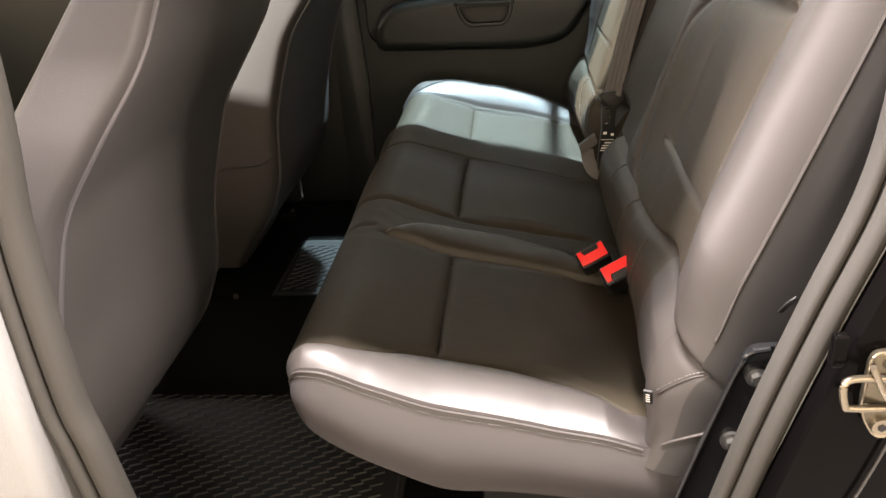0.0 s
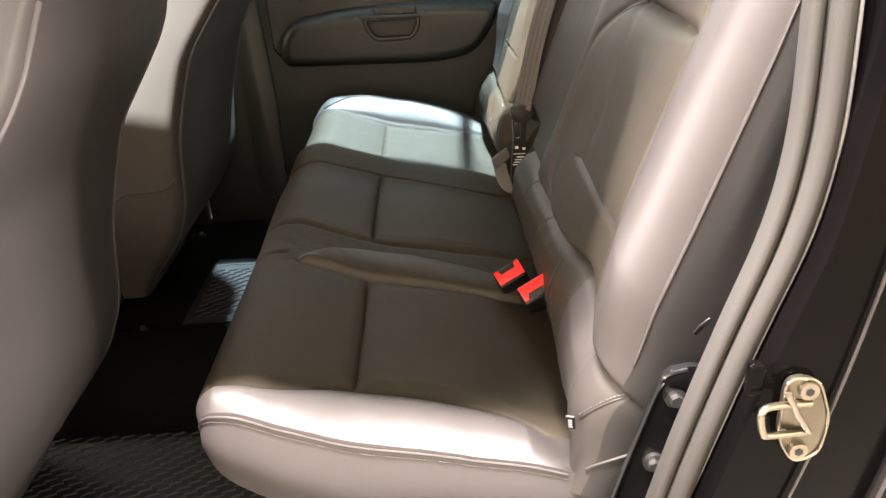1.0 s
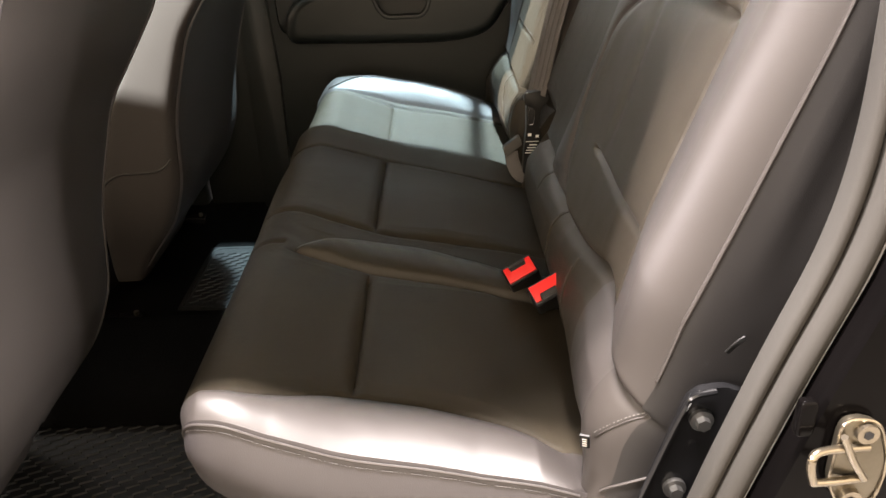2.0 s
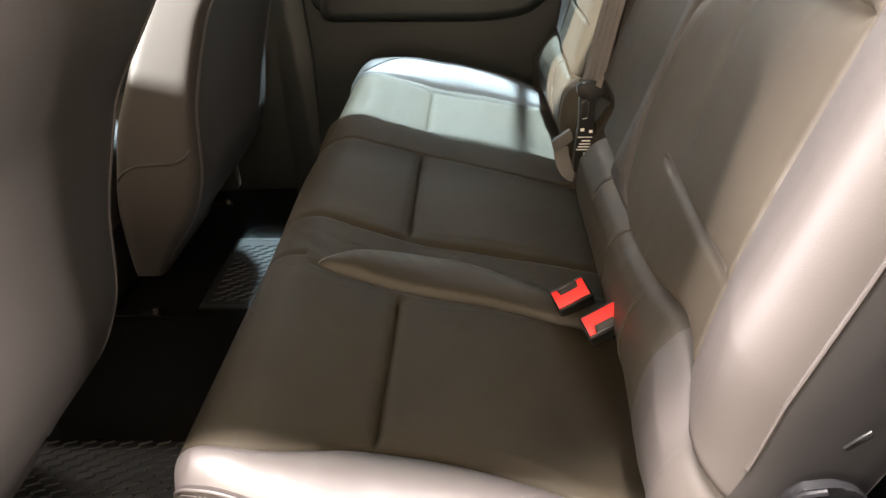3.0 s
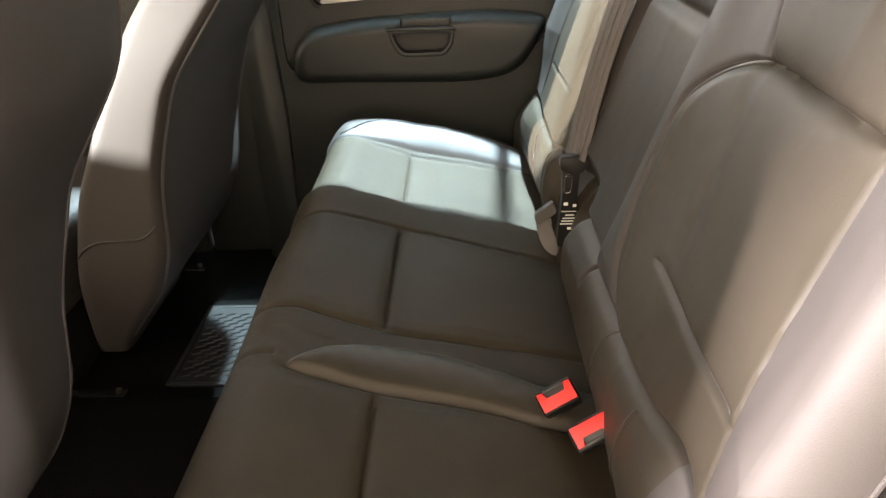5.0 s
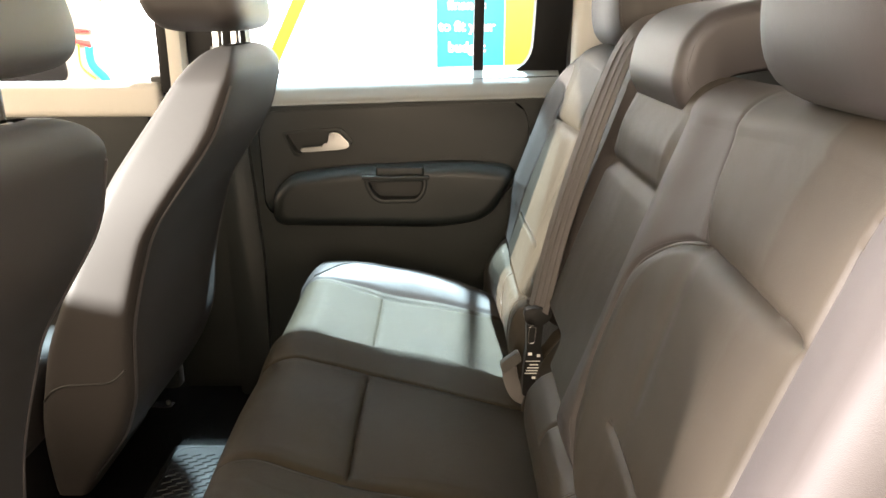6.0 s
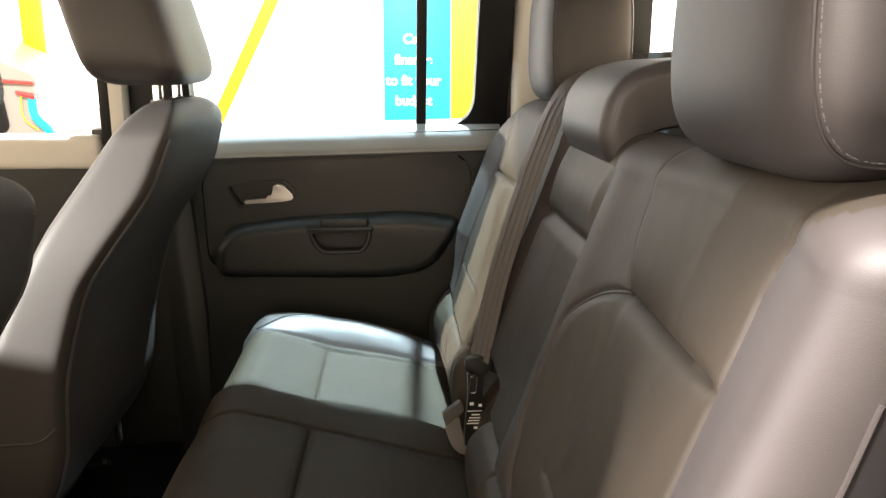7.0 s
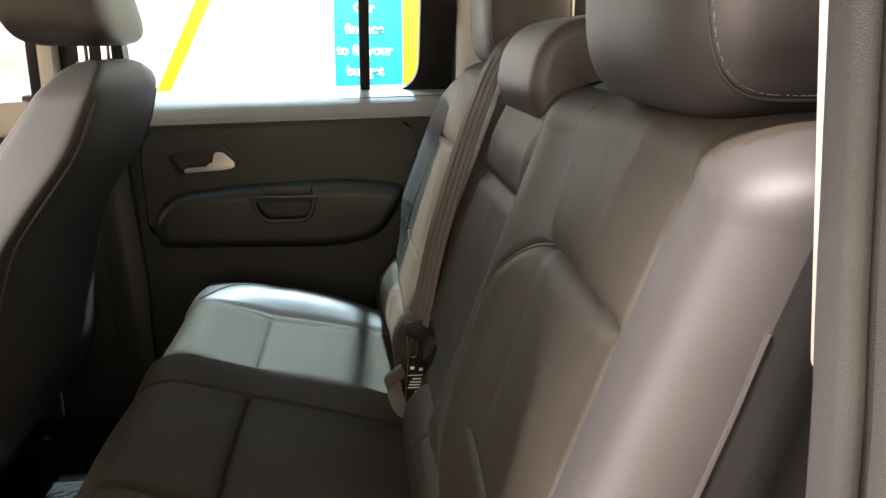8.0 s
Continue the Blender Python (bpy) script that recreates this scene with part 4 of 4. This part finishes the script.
t = thing("latch_cover", (0.245, -0.03, 0.48), "black plastic plug on the pillar beside the striker", "plug")
part("plug", headrest_body(-0.034, -0.026, 0.2235, 0.2345, 0.480, 0.506), PAINT, t)
single("belt_guide", sweep(smooth_line([(0.247, 0.128, 0.430), (0.252, 0.125, 0.440), (0.259, 0.126, 0.445)], 8), slab(0.005, 0.002, 0.45), up=(0, 1, 0)), BLACKPLASTIC, "small black plastic clip beside the backrest", "clip")
EDGEPAINT = node_material("polished_black_paint_edge", (0.008, 0.007, 0.0065), 0.16, bump=0, stain=0.1, spec=0.6)
body_line = smooth_line([(0.22, -0.034, 0.25), (0.268, -0.034, 0.40), (0.298, -0.034, 0.55), (0.312, -0.034, 0.72), (0.305, -0.034, 1.0)], 24)
single("pillar_seam", tube(body_line, 0.0013, 8), EDGEPAINT, "raised black body seam beside the door opening", "trim", "structure")
body_line = smooth_line([(0.29, -0.036, 0.22), (0.33, -0.036, 0.40), (0.36, -0.036, 0.60), (0.37, -0.036, 0.9)], 24)
single("pillar_flange", sweep(body_line, slab(0.004, 0.008, 0.45), up=(0, 1, 0)), EDGEPAINT, "black body flange of the door frame", "trim", "structure")

# ---------------------------------------------------------------- belts and buckles
def buckle(centre, wide, face, flip, label):
    """A buckle whose red end looks along face; wide is the way of its long side."""
    c, w, n = Vector(centre), Vector(wide).normalized(), Vector(face).normalized()
    h = n.cross(w).normalized()
    w = h.cross(n).normalized()
    m = Matrix.Translation(c) @ Matrix((w, h, n)).transposed().to_4x4()
    t = thing("seat_belt_buckle", centre, label, "buckle", "red buckles")
    a, b = 0.0235, 0.0145

    def made(name, bm, mat, parent, lab=""):
        bm.transform(m)
        return part(name, bm, mat, parent, lab)
    shell = made("housing", box(-a, a, -b, b, -0.060, -0.001, 0.005, 3), BLACKPLASTIC, t)
    q = -1 if flip else 1
    red = [(-0.0205, -0.0115 * q), (0.0205, -0.0115 * q), (0.0205, 0.0105 * q), (0.0125, 0.0105 * q), (0.0125, 0.001 * q), (-0.0125, 0.001 * q), (-0.0125, 0.0105 * q), (-0.0205, 0.0105 * q)]
    made("release_button", prism(red, -0.006, 0.004, 0.0012, 2, axis="z"), RED, shell, "red release button with a slot")
    made("rim", box(-0.0125, 0.0125, 0.0105 * q - 0.0015, 0.0105 * q + 0.002, -0.004, 0.003, 0.0008), BLACKPLASTIC, shell)
    made("stalk", box(-0.016, 0.016, -0.006, 0.006, -0.12, -0.058, 0.003), BLACKPLASTIC, t)
    return t


buckle((0.126, 0.546, 0.286), (0.89, 0.22, 0.39), (-0.20, -0.72, 0.66), False, "black belt buckle with a red release button, upper of two")
buckle((0.1529, 0.4718, 0.2977), (0.89, 0.22, 0.39), (-0.20, -0.72, 0.66), True, "black belt buckle with a red release button, lower of two")

belt = thing("centre_seat_belt", (0.19, 0.99, 0.28), "black webbing belt fastened into a labelled buckle", "seat belt")
web = smooth_line([(0.40, 1.050, 0.850), (0.340, 1.038, 0.835), (0.292, 1.008, 0.745), (0.234, 0.990, 0.565), (0.201, 0.985, 0.412)], 30)
strap = part("webbing", sweep(web, slab(0.047, 0.0022, 0.4, 3), up=(-1.5, -1, 0.2)), WEBBING, belt)
for d in (-0.012, 0.0, 0.012):
    rib = [p + Vector((-0.0013, -0.0009, 0)) + Vector((0.55, -0.83, -0.02)).normalized() * d for p in web[6:]]
    part("woven_rib", sweep(rib, slab(0.004, 0.0016, 0.4, 3), up=(-1.5, -1, 0.2)), WEBBING, strap)
part("tongue", prism(rounded([(0.177, 0.415), (0.223, 0.421), (0.220, 0.399), (0.208, 0.388), (0.187, 0.386), (0.177, 0.398)], 0.007), 0.974, 0.990, 0.004, 3), BLACKPLASTIC, belt)
latch = part("buckle", prism(rounded([(0.182, 0.392), (0.209, 0.394), (0.207, 0.350), (0.213, 0.315), (0.233, 0.278), (0.222, 0.258), (0.178, 0.258), (0.179, 0.300), (0.183, 0.345)], 0.006), 0.979, 0.998, 0.003, 3), BLACKPLASTIC, belt)
loop = [Vector((a, 0.9780, b)) for a, b in rounded([(0.1865, 0.384), (0.1975, 0.384), (0.1955, 0.355), (0.1845, 0.355)], 0.004)]
part("blade_slot", tube(loop + loop[:1], 0.0012, 6), CHROME, latch, "bright metal edge of the tongue slot")
for x, z, w, h in ((0.189, 0.336, 0.0065, 0.0075), (0.203, 0.333, 0.0055, 0.0070), (0.194, 0.323, 0.024, 0.0016), (0.196, 0.3165, 0.014, 0.0028), (0.196, 0.311, 0.022, 0.0024), (0.196, 0.306, 0.026, 0.0024), (0.197, 0.301, 0.032, 0.0024), (0.196, 0.293, 0.0060, 0.0062)):
    part("print_bar", box(x - w / 2, x + w / 2, 0.9780, 0.9786, z - h * 0.33, z + h * 0.33, 0), PRINT, latch, "", False)
part("stub_tongue", prism(rounded([(0.143, 0.297), (0.174, 0.321), (0.181, 0.303), (0.149, 0.278)], 0.004), 1.020, 1.034, 0.003, 3), BELTGREY, belt, "grey plastic end plate of the spare belt")
part("loose_strap", sweep(smooth_line([(0.160, 1.030, 0.286), (0.163, 1.024, 0.268), (0.170, 1.012, 0.252), (0.182, 1.006, 0.244), (0.194, 1.012, 0.250)], 18), slab(0.026, 0.0022, 0.4, 3), up=(0, -1, 0.3)), WEBBING, belt)

# ---------------------------------------------------------------- showroom outside
# added slab out of view: holds back world light from steep angles
single("overhead_light_blocker", box(-7, 7, -2.6, 3.9, 3.6, 3.7, 0), LIGHTBLOCK, "unseen dark slab that blocks light from above", "ceiling", "structure", "", False)
# wall behind the windows, made to glow so that it reads overexposed
single("backdrop", box(-6, 6, 4.0, 4.05, -0.6, 4.0, 0), WALLGLOW, "white showroom wall with added glow", "wall", "structure", "", False)
SY = 3.0
sign = thing("finance_sign", (0.15, SY, -0.62), "cyan and yellow sign board with white lettering", "sign")
part("board", box(0.03, 0.30, SY, SY + 0.02, -0.6, 1.6, 0.002), SIGNCYAN, sign)
part("side_board", box(0.303, 0.75, SY, SY + 0.02, -0.6, 1.6, 0.002), SIGNYELLOW, sign)
part("stripe", prism([(-1.24, -0.45), (-1.19, -0.45), (0.02, 1.9), (-0.04, 1.9)], SY + 0.03, SY + 0.04), SIGNYELLOW, sign)
for word, z in (("Car", 0.960), ("finance", 0.880), ("to fit your", 0.798), ("budget", 0.718)):
    cu = bpy.data.curves.new("lettering", "FONT")
    cu.body, cu.size, cu.align_x, cu.extrude = word, 0.054, "CENTER", 0.002
    cu.offset = 0.0015
    me = bpy.data.meshes.new_from_object(new("lettering_curve", cu))
    bpy.data.objects.remove(bpy.data.objects["lettering_curve"])
    me.materials.append(PRINT)
    ob = new("lettering", me)
    ob.parent = sign
    ob.matrix_local = pose(0.150 - 0.15, -0.004, z + 0.62, 90, 0, 0)

# back end of another car beyond the front window
car = thing("parked_car", (-2.1, 3.6, -0.62), "pale beige parked car with red tail lamps and cyan stripes", "car")
shape = rounded([(-3.6, -0.30), (-1.42, -0.30), (-1.405, 0.52), (-1.415, 0.58), (-1.47, 0.70), (-1.448, 0.80), (-1.46, 0.83), (-1.62, 0.895), (-1.9, 1.03), (-3.2, 1.06), (-3.6, 0.7)], 0.03, 6)
part("body", prism(shape, 3.26, 3.95, 0.02, 3), CARWHITE, car)
glass = rounded([(-2.9, 0.56), (-1.66, 0.56), (-1.575, 0.60), (-1.60, 0.82), (-1.64, 0.862), (-1.9, 0.97), (-2.9, 0.98)], 0.03, 5)
part("side_glass", prism(glass, 3.248, 3.262, 0.003), BLACKPLASTIC, car, "dark side window")
part("tail_lamp", prism(rounded([(-1.64, 0.800), (-1.452, 0.792), (-1.456, 0.802), (-1.64, 0.818)], 0.006), 3.240, 3.30, 0.002), TAILRED, car, "red tail lamp strip")
part("tail_lamp", prism(rounded([(-1.53, 0.752), (-1.455, 0.728), (-1.455, 0.752), (-1.53, 0.766)], 0.006), 3.240, 3.30, 0.002), TAILRED, car, "red tail lamp")
part("side_stripe", sweep(smooth_line([(-1.468, 3.250, 0.742), (-1.468, 3.250, 0.68), (-1.455, 3.250, 0.645), (-1.418, 3.250, 0.605), (-1.405, 3.250, 0.578)], 16), slab(0.036, 0.006, 0.4), up=(0, 1, 0)), SIGNCYAN, car, "cyan sticker stripe")
part("side_stripe", sweep(smooth_line([(-1.512, 3.250, 0.742), (-1.515, 3.250, 0.67), (-1.50, 3.250, 0.635), (-1.455, 3.250, 0.598)], 16), slab(0.006, 0.006, 0.4), up=(0, 1, 0)), SIGNYELLOW, car, "thin yellow sticker line")
part("bumper", prism(rounded([(-1.62, 0.50), (-1.392, 0.50), (-1.392, 0.565), (-1.42, 0.580), (-1.60, 0.570)], 0.012), 3.235, 3.6, 0.006), GREYTRIM, car, "grey plastic bumper")
for y in (3.32, 3.80):
    part("wheel", rod((-1.9, y - 0.05, -0.32), (-1.9, y + 0.12, -0.32), 0.30, 28), RUBBER, car)
part("post", box(-1.80, -1.69, 3.96, 3.99, -0.6, 2.4, 0.01), SIGNYELLOW, sign)
